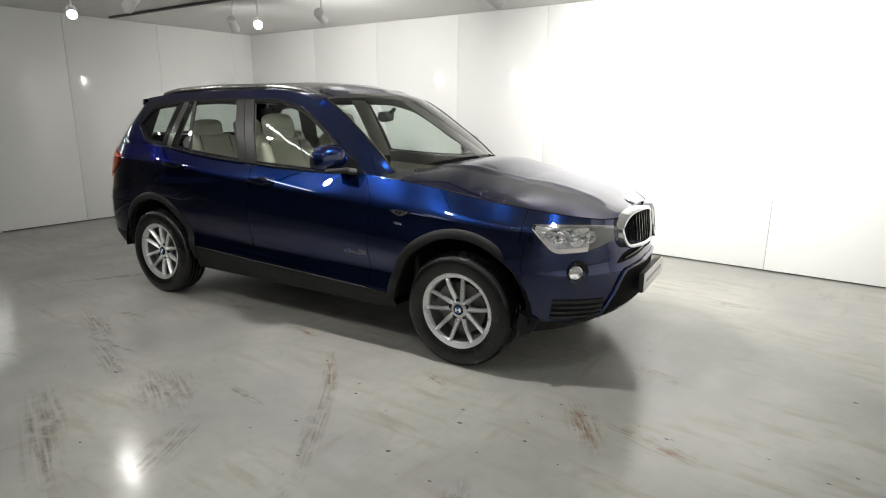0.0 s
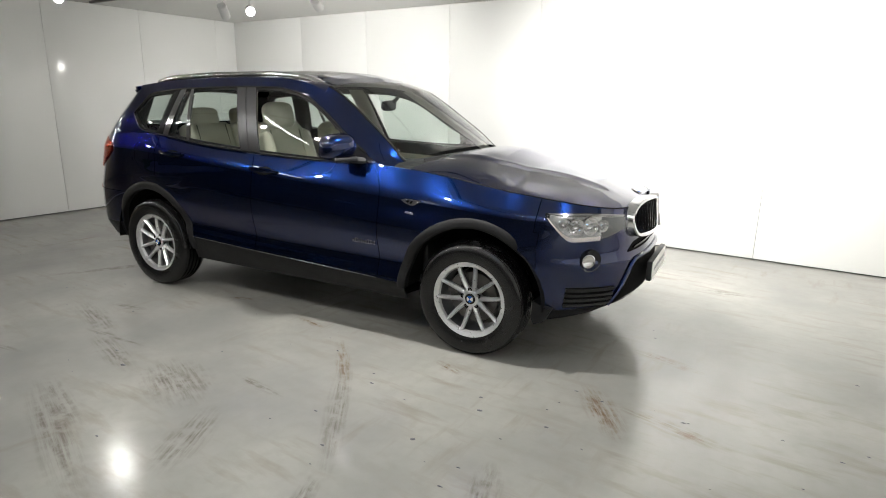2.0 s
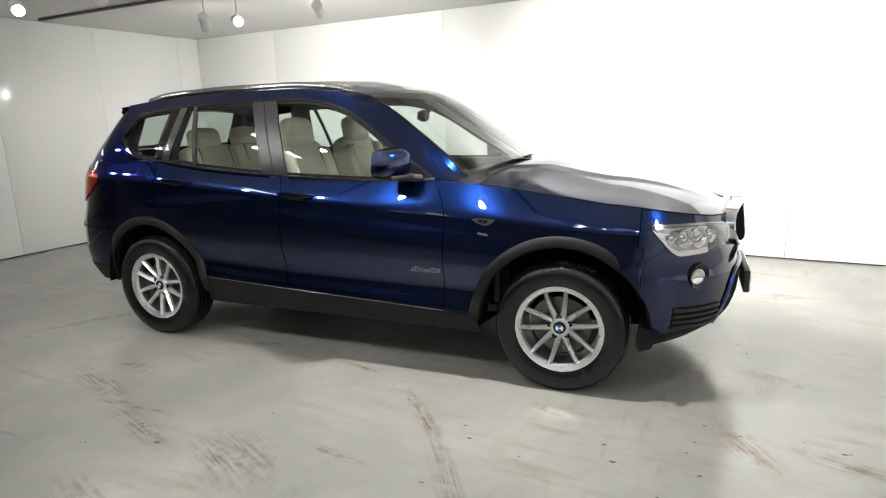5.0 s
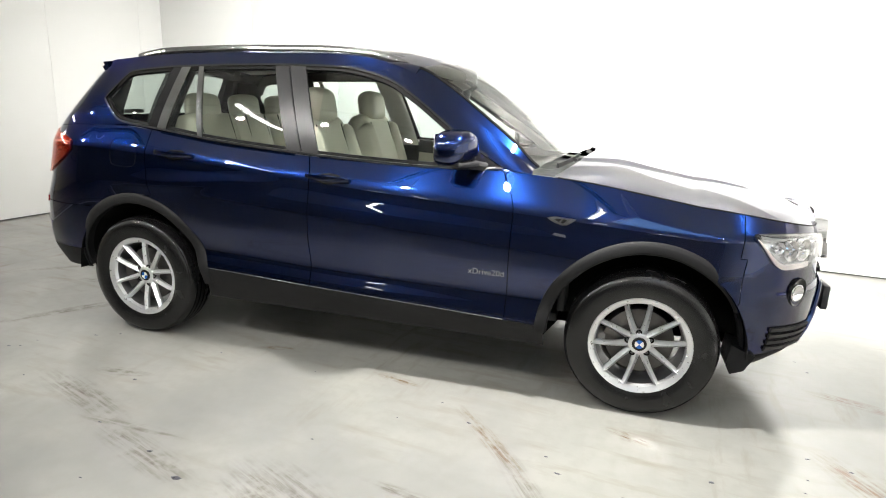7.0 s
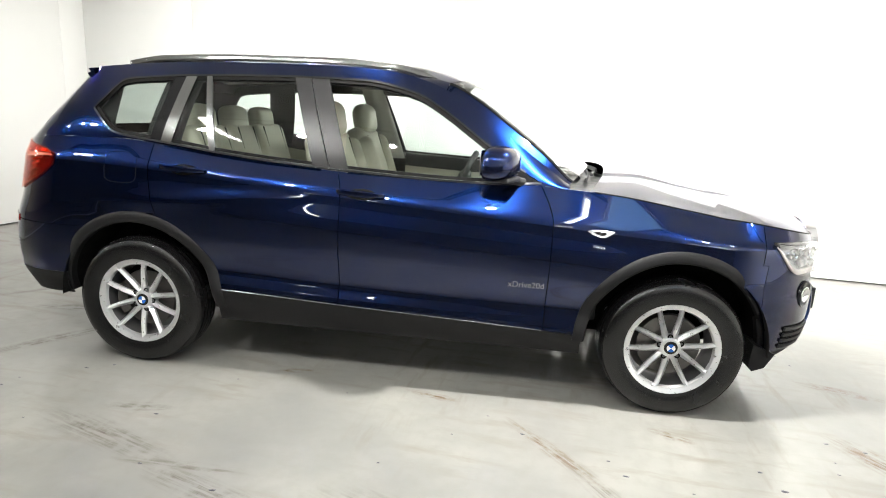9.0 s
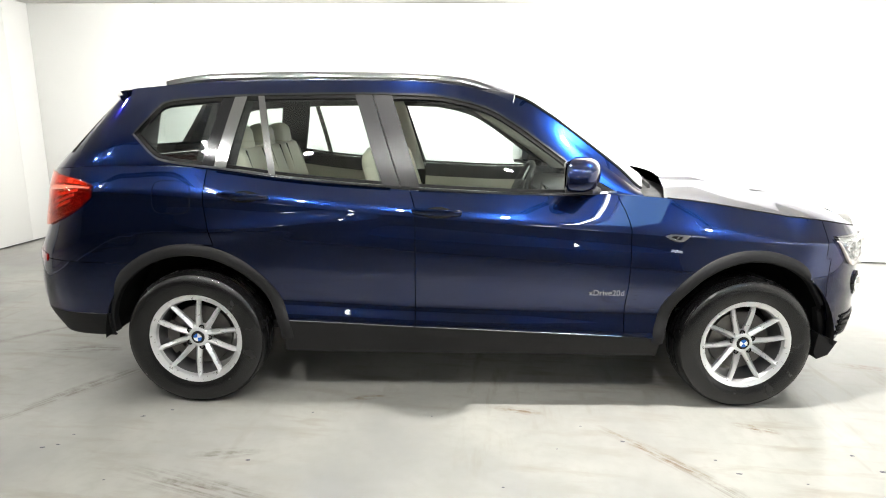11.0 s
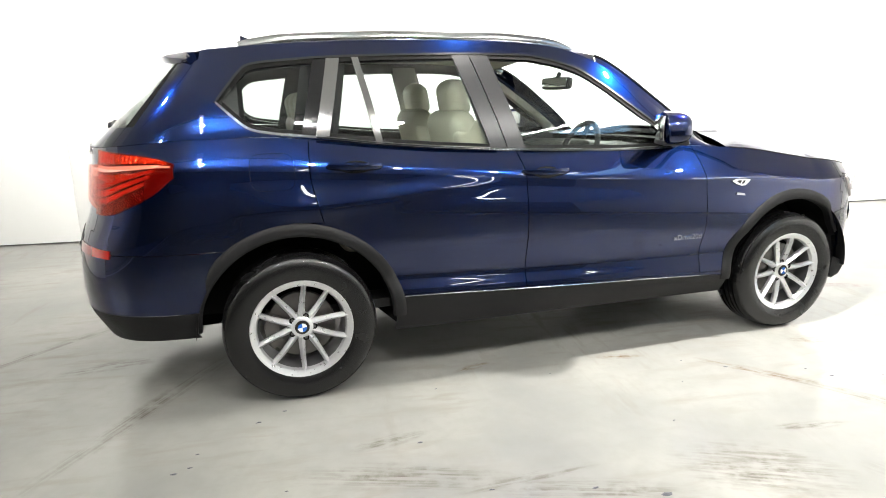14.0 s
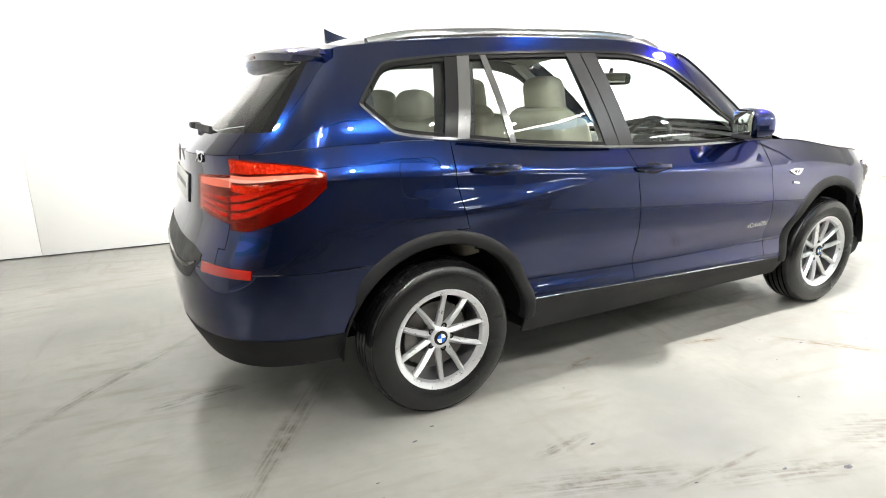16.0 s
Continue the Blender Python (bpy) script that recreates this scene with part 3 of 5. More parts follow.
def section_array(s, rows=6):
    """The smooth cross section of the lower body at s, bottom to belt; the crease stays sharp."""
    key = round(s, 4)
    if key not in SECTION_CACHE:
        pts = np.array([tuple(at_line(k, key)) for k in SECTION_LINES])
        out = []
        for seg, n in ((pts[:7], rows * 6), (pts[6:8], 2), (pts[7:], 4)):
            u = np.linspace(0, len(seg) - 1, n + 1)
            got = np.stack([curve(range(len(seg)), seg[:, i])(u) for i in range(3)], 1)
            out.append(got if not out else got[1:])
        sec = np.concatenate(out)
        # the haunch over the rear wheel: a ridge that fades forwards into the crease
        if XT < key < XN:
            sec[:, 1] += ridge_h(key) * np.exp(-((sec[:, 2] - ridge_z(key)) / 0.030) ** 2)
        SECTION_CACHE[key] = sec
    return SECTION_CACHE[key]


def section(s):
    return [Vector(p) for p in section_array(s)]


ROWS_BODY = len(section(0.0))
R_SILL = 6
door_front = curve([0.30, 0.60, 0.93, 1.00, 1.08, 1.13], [0.762, 0.768, 0.772, 0.755, 0.715, 0.69])
door_mid = curve([0.3, 1.0, 1.13], [-0.291, -0.296, -0.330])
door_rear = curve([0.30, 0.80, 0.87, 0.95, 1.06, 1.22], [-1.262, -1.272, -1.288, -1.308, -1.325, -1.318])


def body_w(x, z):
    """Half width of the lower body at x and z."""
    sec = section_array(x)
    return float(np.interp(z, sec[:, 2], sec[:, 1]))


def nearest_column(x):
    return min(range(len(STN)), key=lambda i: abs(STN[i] - x))


CUT_COLUMN = {"front": nearest_column(0.76), "mid": nearest_column(-0.296), "rear": nearest_column(-1.29)}


def snapped_grid():
    """The lower body as rows of points whose columns are drawn smoothly onto the door gaps."""
    grid = np.array([section_array(s) for s in STN])
    for key, cut, low in (("front", door_front, 0.0), ("mid", door_mid, 0.0), ("rear", door_rear, 0.72)):
        ci = CUT_COLUMN[key]
        for r in range(ROWS_BODY):
            z = grid[ci, r, 2]
            if z < low:
                continue
            shift = float(cut(z)) - STN[ci]
            for i in range(ci - 8, ci + 9):
                grid[i, r] = section_array(STN[i] + shift * (1 - abs(i - ci) / 9))[r]
    return grid


BODY = snapped_grid()


def in_arch(x, z, r=0.447):
    return min(math.hypot(x - AXLE_F, z - WHEEL_Z), math.hypot(x - AXLE_R, z - WHEEL_Z)) < r


def region(c, row, i):
    x, y, z = c
    s = (STN[i] + STN[i + 1]) / 2
    if row < R_SILL:
        return "front_skirt" if x > 1.5 else "rear_skirt" if x < -1.5 else "sill_cladding"
    if s > 1.62:
        return "front_bumper" if x > 1.79 else "front_fender"
    if s < XT:
        if z < 0.735:
            return "rear_bumper"
        return "tailgate" if y < 0.672 and x < -2.0 else "rear_quarter"
    if i < CUT_COLUMN["front"]:
        return "front_fender"
    if i < CUT_COLUMN["mid"]:
        return "front_door"
    if z < 0.845:
        return "rear_door" if x > AXLE_R and math.hypot(x - AXLE_R, z - WHEEL_Z) > 0.475 else "rear_quarter"
    if i < CUT_COLUMN["rear"]:
        return "rear_door"
    return "rear_quarter"


def body_regions():
    faces = {}
    nS = len(STN)
    g = BODY.copy()
    keep = {}
    for i in range(nS - 1):
        for r in range(ROWS_BODY - 1):
            c = (g[i, r] + g[i + 1, r] + g[i, r + 1] + g[i + 1, r + 1]) / 4
            if abs(STN[i]) < 2.0 and in_arch(c[0], c[2]):
                continue
            keep[(i, r)] = region(c, r, i)
    # draw the rim of the wheel openings onto a circle
    for i in range(nS):
        for r in range(ROWS_BODY):
            adj = [(i + a, r + b) in keep for a in (-1, 0) for b in (-1, 0)]
            if any(adj) and not all(adj) and 0 < r < ROWS_BODY - 1 and 0 < i < nS - 1:
                x, y, z = g[i, r]
                cx = AXLE_F if x > 0 else AXLE_R
                d = math.hypot(x - cx, z - WHEEL_Z)
                if 0.38 < d < 0.515:
                    k = 0.447 / d
                    g[i, r, 0], g[i, r, 2] = cx + (x - cx) * k, WHEEL_Z + (z - WHEEL_Z) * k
    for (i, r), name in keep.items():
        faces.setdefault(name, []).append((i, r))
    return g, faces


def panel_geo(g, cells, lip=0.012):
    """One panel with its edges turned inwards, a little smaller than its opening, so that real gaps show."""
    idx, verts, faces = {}, [], []

    def vid(i, r):
        if (i, r) not in idx:
            idx[(i, r)] = len(verts)
            verts.append(np.array(g[i, r], float))
        return idx[(i, r)]
    for i, r in cells:
        faces.append((vid(i, r), vid(i, r + 1), vid(i + 1, r + 1), vid(i + 1, r)))
    return verts, faces


def turned_edges(me, gap=0.0022, lip=0.014):
    """Shrinks a panel's border and folds it inwards."""
    bm = bmesh.new()
    bm.from_mesh(me)
    bm.normal_update()
    border = [e for e in bm.edges if e.is_boundary and abs(e.verts[0].co.y) + abs(e.verts[1].co.y) > 0.002]
    move = {}
    for e in border:
        f = e.link_faces[0]
        d = (e.verts[1].co - e.verts[0].co)
        if d.length < 1e-6:
            continue
        n = f.normal.cross(d).normalized()
        mid = (e.verts[0].co + e.verts[1].co) / 2
        if n.dot(f.calc_center_median() - mid) < 0:
            n = -n
        for v in e.verts:
            move[v] = move.get(v, Vector()) + n
    for v, n in move.items():
        if n.length > 1e-6:
            v.co += n.normalized() * gap
    out = bmesh.ops.extrude_edge_only(bm, edges=border)
    nv = [v for v in out["geom"] if isinstance(v, bmesh.types.BMVert)]
    for v in nv:
        sy = -1 if v.co.y > 0 else 1
        v.co.y += sy * lip * (1 if abs(v.co.x) < 1.9 else 0.4)
        if abs(v.co.x) >= 1.9:
            v.co.x -= math.copysign(lip * 0.9, v.co.x)
    bm.normal_update()
    bm.to_mesh(me)
    bm.free()
    me.shade_smooth()
    me.set_sharp_from_angle(angle=radians(32))


car = tagged(new("car"), "dark blue metallic family SUV parked on the floor", "car")
G, CELLS = body_regions()
PANEL_MAT = {"front_skirt": CLADDING, "rear_skirt": CLADDING, "sill_cladding": CLADDING, "headlamp": None, "tail_lamp": None}
PANELS = {}
for name, cells in CELLS.items():
    mat = PANEL_MAT.get(name, PAINT)
    if mat is None:
        continue
    v, f = panel_geo(G, cells)
    right = ([(p[0], -p[1], p[2]) for p in v], [tuple(reversed(q)) for q in f])
    if name in ("front_bumper", "rear_bumper", "tailgate", "front_skirt", "rear_skirt"):
        ob = part(name, join_geo((v, f), right), mat, car)
        turned_edges(ob.data)
        PANELS[name] = ob
    else:
        for side, geo in (("l", (v, f)), ("r", right)):
            ob = part(name, geo, mat, car)
            turned_edges(ob.data)
            PANELS[name + side] = ob

# dark sheet added inside the body to put shade into the door gaps
for side in (1, -1):
    cv, cf, core_s = [], [], [x for x in np.linspace(-1.66, 1.70, 113)]
    for x in core_s:
        sec = section_array(float(x))[6::3]
        cv += [(p[0], side * (p[1] - 0.024), min(p[2], float(LINES["belt"][0](x)) - 0.012)) for p in sec]
    m = len(section_array(0.0)[6::3])
    for q in grid_faces(len(core_s), m):
        c = sum((Vector(cv[k]) for k in q), Vector()) / 4
        if not in_arch(c.x, c.z, 0.46):
            cf.append(q)
    part("gap_shade_sheet", (cv, cf), SEAL, car)


# ---- greenhouse ----
dlo_low = curve([-1.69, -1.635, -1.595, -1.565, -1.52, -1.24, -0.93, -0.63, -0.33, 0.0, 0.26, 0.45, 0.70], [1.363, 1.310, 1.273, 1.252, 1.238, 1.205, 1.167, 1.142, 1.124, 1.110, 1.103, 1.104, 1.120])
dlo_top = curve([-1.69, -1.64, -1.59, -1.562, -1.53, -1.4, -1.24, -0.82, -0.5, -0.22, -0.10, 0.06, 0.2, 0.35, 0.49, 0.62, 0.70], [1.363, 1.425, 1.486, 1.512, 1.524, 1.540, 1.554, 1.571, 1.577, 1.573, 1.556, 1.514, 1.438, 1.336, 1.240, 1.164, 1.120])


def green_point(s, q):
    """A point of the side of the greenhouse at station s, q from belt (0) to roof edge (1)."""
    a, b = at_line("belt", s), at_line("roof", s)
    k = q ** 1.35
    return Vector((a.x + (b.x - a.x) * q, a.y + (b.y - a.y) * k, a.z + (b.z - a.z) * q))


def green_w(x, z):
    a, b = at_line("belt", x), at_line("roof", x)
    q = min(1.0, max(0.0, (z - a.z) / max(1e-4, b.z - a.z)))
    return a.y + (b.y - a.y) * q ** 1.35


def side_point(x, z, out=0.0):
    return Vector((x, green_w(x, z) + out, z))


frame_v, frame_f = [], []
gcols = [s for s in STN if s <= 0.86]
low_rows, mid_rows, top_rows = 5, 0, 7
for s in gcols:
    a, b = at_line("belt", s), at_line("roof", s)
    inside = -1.69 <= s <= 0.70
    ql = (float(dlo_low(s)) - a.z) / (b.z - a.z) if inside else 0.0
    qt = (float(dlo_top(s)) - a.z) / (b.z - a.z) if inside else 0.0
    if not inside:
        edge = -1.69 if s < 0 else 0.70
        ea, eb = at_line("belt", edge), at_line("roof", edge)
        ql = qt = min(0.97, max(0.03, (float(dlo_low(edge)) - ea.z) / (eb.z - ea.z)))
    for u in np.linspace(0, ql, low_rows):
        frame_v.append(green_point(s, float(u)))
    for u in np.linspace(qt, 1, top_rows):
        frame_v.append(green_point(s, float(u)))
W = low_rows + top_rows
pillar_faces, rear_edge_faces, rear_glass_faces, ledge_faces = [], [], [], []
for i in range(len(gcols) - 1):
    sm = (gcols[i] + gcols[i + 1]) / 2
    rear_zone = 2 if sm < XT - 0.44 * SPAN else 1 if sm < XT - 0.36 * SPAN else 0
    for r in range(W - 1):
        q = (i * W + r, i * W + r + 1, (i + 1) * W + r + 1, (i + 1) * W + r)
        if r == low_rows - 1 and -1.69 <= sm <= 0.70:
            continue
        if r < 2 and sm < XT - 0.36 * SPAN:
            ledge_faces.append(q)
            continue
        (rear_glass_faces if rear_zone == 2 else rear_edge_faces if rear_zone == 1 else pillar_faces).append(q)


def both(geo):
    return join_geo(geo, flip_y(geo))


def used(verts, faces):
    m, vv, ff = {}, [], []
    for q in faces:
        for i in q:
            if i not in m:
                m[i] = len(vv)
                vv.append(verts[i])
        ff.append(tuple(m[i] for i in q))
    return vv, ff


geo = used(frame_v, pillar_faces)
for g2 in (geo, flip_y(geo)):
    part("side_frame", g2, PAINT, car)
for g2 in (used(frame_v, rear_edge_faces), flip_y(used(frame_v, rear_edge_faces))):
    part("rear_window_edge", g2, DARK, car)
part("tailgate_ledge", both(used(frame_v, ledge_faces)), PAINT, car)
rear_window = part("rear_window", both(used(frame_v, rear_glass_faces)), GLASS_DARK, car, "tinted rear window")

# side glass, slightly inside the frame
SIDE_GLASS = []
for side in (1, -1):
    gv, gf = [], []
    xs = [x for x in np.linspace(-1.69, 0.70, 140)]
    for x in xs:
        for u in np.linspace(0, 1, 9):
            z = float(dlo_low(x)) * (1 - u) + float(dlo_top(x)) * u
            p = side_point(x, z, -0.010)
            gv.append((p.x, side * p.y, p.z))
    zones = {"quarter_window": (-1.69, -1.29), "rear_door_window": (-1.22, -0.44), "front_door_window": (-0.31, 0.70)}
    for nm, (a, b) in zones.items():
        cells = [q for q in grid_faces(140, 9) if a <= gv[q[0]][0] and gv[q[2]][0] <= b]
        ob = part(nm, used(gv, cells), GLASS if nm != "quarter_window" else GLASS_DARK, car, "clear side window")
        SIDE_GLASS.append(ob)


def strip(path_a, path_b, inset, material, name, side, thick=0.012, label=""):
    """A solid strip between two edge paths on the side of the greenhouse."""
    n = len(path_a)
    verts = []
    for (xa, za), (xb, zb) in zip(path_a, path_b):
        pa, pb_ = side_point(xa, za, inset), side_point(xb, zb, inset)
        for p, o in ((pa, 0), (pb_, 0), (pb_, -thick), (pa, -thick)):
            verts.append((p.x, side * (p.y + o), p.z))
    faces = grid_faces(n, 4, close_c=True) + [(3, 2, 1, 0), (4 * n - 4, 4 * n - 3, 4 * n - 2, 4 * n - 1)]
    return part(name, (verts, faces), material, car, label)


def slope_k(f, x):
    """How much a trim has to grow in height to keep its width on a slanting edge."""
    d = (float(f(min(x + 0.004, 0.70))) - float(f(max(x - 0.004, -1.69)))) / 0.008
    return min(2.2, math.sqrt(1 + d * d))


for side in (-1, 1):
    xs = list(np.linspace(-1.69, -1.5, 24)) + list(np.linspace(-1.49, 0.70, 100))
    kl = [slope_k(dlo_low, x) for x in xs]
    # aluminium line along the belt, and round the tip of the quarter window
    strip([(x, float(dlo_low(x)) - 0.005 * k) for x, k in zip(xs, kl)], [(x, float(dlo_low(x)) + 0.005 * k) for x, k in zip(xs, kl)], 0.004, CHROME, "belt_trim", side, label="satin aluminium window trim")
    strip([(x, float(dlo_low(x)) + 0.007 * k) for x, k in zip(xs[3:-4], kl[3:-4])], [(x, float(dlo_low(x)) + 0.022 * k) for x, k in zip(xs[3:-4], kl[3:-4])], -0.002, SEAL, "window_seal", side)
    xt = list(np.linspace(-1.69, -1.5, 24)) + list(np.linspace(-1.49, 0.62, 96))
    kt = [slope_k(dlo_top, x) for x in xt]
    strip([(x, float(dlo_top(x)) - 0.003 * k) for x, k in zip(xt, kt)], [(x, float(dlo_top(x)) + 0.007 * k) for x, k in zip(xt, kt)], 0.004, DARK_METAL, "top_trim", side, label="dark satin window trim")
    strip([(x, float(dlo_top(x)) - 0.022 * k) for x, k in zip(xt[8:], kt[8:])], [(x, float(dlo_top(x)) - 0.003 * k) for x, k in zip(xt[8:], kt[8:])], -0.002, SEAL, "window_seal", side)

    def upright(x_low, x_top, half, inset, material, name, label=""):
        us = np.linspace(0, 1, 14)
        a, b = [], []
        for u in us:
            zl, zt = float(dlo_low(x_low)) + 0.004, float(dlo_top(x_top)) - 0.004
            z, x = zl + (zt - zl) * u, x_low + (x_top - x_low) * u
            a.append((x - half, z))
            b.append((x + half, z))
        strip(a, b, inset, material, name, side, label=label)
    upright(-0.415, -0.565, 0.042, 0.001, PILLAR, "pillar_cover", "dark satin centre pillar cover")
    upright(-0.320, -0.470, 0.046, 0.001, PILLAR, "pillar_cover", "dark satin centre pillar cover")
    upright(-1.255, -1.175, 0.030, 0.002, CHROME, "pillar_trim", "satin metal rear pillar trim")
    upright(-1.315, -1.235, 0.030, -0.001, BLACK_TRIM, "pillar_cover")
    upright(-1.000, -1.075, 0.016, 0.002, CHROME, "window_divider", "satin metal window divider")
    # mirror triangle
    strip([(x, float(dlo_low(x)) + 0.006) for x in np.linspace(0.50, 0.685, 10)], [(x, max(float(dlo_low(x)) + 0.007, float(dlo_top(x)) - 0.006)) for x in np.linspace(0.50, 0.685, 10)], 0.001, BLACK_TRIM, "mirror_triangle", side)

# ---- roof, windscreen, bonnet ----
bulge = curve([-0.8, 0.10, 0.86, 1.0, 1.6, 2.2], [0.0, 0.09, 0.15, 0.145, 0.0, 0.0])
crown = curve([-2.4, -1.85, -1.2, -0.4, 0.1, 0.30, 0.60, 0.86, 0.95, 1.2, 1.6, 2.0, 2.12, 2.3], [0.012, 0.030, 0.060, 0.070, 0.070, 0.090, 0.090, 0.064, 0.075, 0.098, 0.098, 0.078, 0.052, 0.014])
edge_step = curve([-2.4, 0.0, 0.25, 0.7, 0.88, 2.3], [0.0, 0.0, 0.42, 0.42, 0.0, 0.0])


def across(name, s, cols):
    p = at_line(name, s)
    out = []
    k = float(edge_step(p.x))
    for t in np.linspace(0, 1, cols):
        b = 1 - (1 - t) ** 2
        lift = k * min(1.0, t * 23) + (1 - k) * (1 - (1 - t) ** 2.6)
        out.append((p.x + float(bulge(p.x)) * b, p.y * (1 - t), p.z + float(crown(p.x)) * lift))
    return out


def cap(name, ss, cols, shape=None):
    v = []
    for s in ss:
        row = across(name, s, cols)
        if shape:
            row = [shape(s, p) for p in row]
        v += row
    return v, grid_faces(len(ss), cols)


HEADER = 0.19
roof_s = [s for s in STN if s <= HEADER]
roof_s = [HEADER] + roof_s
rv, rf = cap("roof", roof_s, 22)
glass_roof = [q for q in rf if q[0] % 22 >= 5 and 0.06 > rv[q[0]][0] and rv[q[2]][0] > -1.25]
part("roof", both(used(rv, [q for q in rf if q not in set(glass_roof)])), PAINT, car)
part("roof_glass", both(used(rv, glass_roof)), BLACK_TRIM, car, "dark glass roof panel")
screen_s = list(np.linspace(0.845, HEADER + 0.004, 40))


sv, sf = cap("roof", screen_s, 24)
inner = [q for q in sf if (q[0] % 24) >= 1]
edge = [q for q in sf if (q[0] % 24) < 1]
windscreen = part("windscreen", both(used(sv, inner)), GLASS, car, "clear windscreen")
rim_pts = [sv[k * 24 + 1] for k in range(len(screen_s))]
for g2 in (used(sv, edge), flip_y(used(sv, edge))):
    part("windscreen_edge", g2, PAINT, car)
for g2 in (sweep(rim_pts, ring(0.007, 8)), flip_y(sweep(rim_pts, ring(0.007, 8)))):
    part("windscreen_seal", g2, SEAL, car, "black rubber windscreen seal")


def hood_pt(s, p):
    x, y, z = p
    w = max(0.05, at_line("belt", s).y)
    # two long creases that run towards the grille
    k = abs(y) - (0.30 + 0.16 * max(0.0, min(1.0, (2.1 - x) / 1.1)))
    z += 0.006 * math.exp(-(k / 0.035) ** 2) * max(0.0, min(1.0, (2.15 - x) / 0.3))
    z += 0.008 / (1 + math.exp(k / 0.016)) * max(0.0, min(1.0, (2.15 - x) / 0.3))
    return (x, y, z)


hood_s = [s for s in STN if s >= 0.93]
part("bonnet", both(cap("belt", hood_s, 40, hood_pt)), PAINT, car)
# fine dark gap along the front edge of the bonnet
gap_path = [at_line("belt", v) for v in np.linspace(0.96, 2.13, 60)]
for geo in (sweep(gap_path, ring(0.0035, 6)), flip_y(sweep(gap_path, ring(0.0035, 6)))):
    part("bonnet_gap", geo, SEAL, car)
cowl_v = []
for t in np.linspace(0, 1, 16):
    b = 1 - (1 - t) ** 2
    y = 0.80 * (1 - t)
    for x, z in ((0.80, 1.075), (0.87, 1.078), (0.97, 1.075), (1.0, 1.06)):
        cowl_v.append((x + 0.165 * b, y, z + 0.028 * b))
part("cowl", both((cowl_v, grid_faces(16, 4))), BLACK_SOFT, car)

# underside and wheel wells
uv, uf = [], []
for s in np.linspace(-1.9, 1.9, 60):
    arch = in_arch(s, 0.35, 0.45)
    w = 0.54 if arch or abs(s) > 1.7 else 0.86
    for y, z in ((-w, 0.29), (w, 0.29)):
        uv.append((s, y, z))
part("underbody", (uv, grid_faces(60, 2)), DARK, car)
for ax in (AXLE_F, AXLE_R):
    for side in (-1, 1):
        wv = []
        for k in range(25):
            a = math.pi * (0.0 + 1.0 * k / 24)
            for r, y in ((0.455, 0.905), (0.455, 0.55), (0.05, 0.55)):
                wv.append((ax + r * math.cos(a), side * y, WHEEL_Z + r * math.sin(a)))
        part("wheel_well", (wv, grid_faces(25, 3)), DARK, car)

# arch cladding
for ax in (AXLE_F, AXLE_R):
    for side in (-1, 1):
        av = []
        n = 60
        for k in range(n):
            a = math.pi * (0.005 + 0.99 * k / (n - 1))
            for r, o in ((0.434, -0.040), (0.434, 0.004), (0.439, 0.011), (0.446, 0.014), (0.472, 0.013), (0.486, 0.009), (0.493, 0.004), (0.495, -0.012)):
                x, z = ax + r * math.cos(a), WHEEL_Z + r * math.sin(a) + 0.002
                zz = max(z, 0.30)
                av.append((x, side * (max(body_w(x, zz), 0.80 if abs(x) > 1.8 else 0.86) + o), z))
        part("arch_cladding", (av, grid_faces(n, 8)), CLADDING, car, "dark grey plastic wheel arch trim")
        if ax > 0:
            prof = ((1.90, 0.36), (1.795, 0.40), (1.785, 0.30), (1.805, 0.262), (1.86, 0.285))
            fl_v = [(x, side * y, z) for y in (0.70, 0.875) for x, z in prof]
            part("wheel_flap", (fl_v, [(0, 1, 2, 3, 4), (9, 8, 7, 6, 5)] + [(k, k + 5, (k + 1) % 5 + 5, (k + 1) % 5) for k in range(5)]), CLADDING, car)


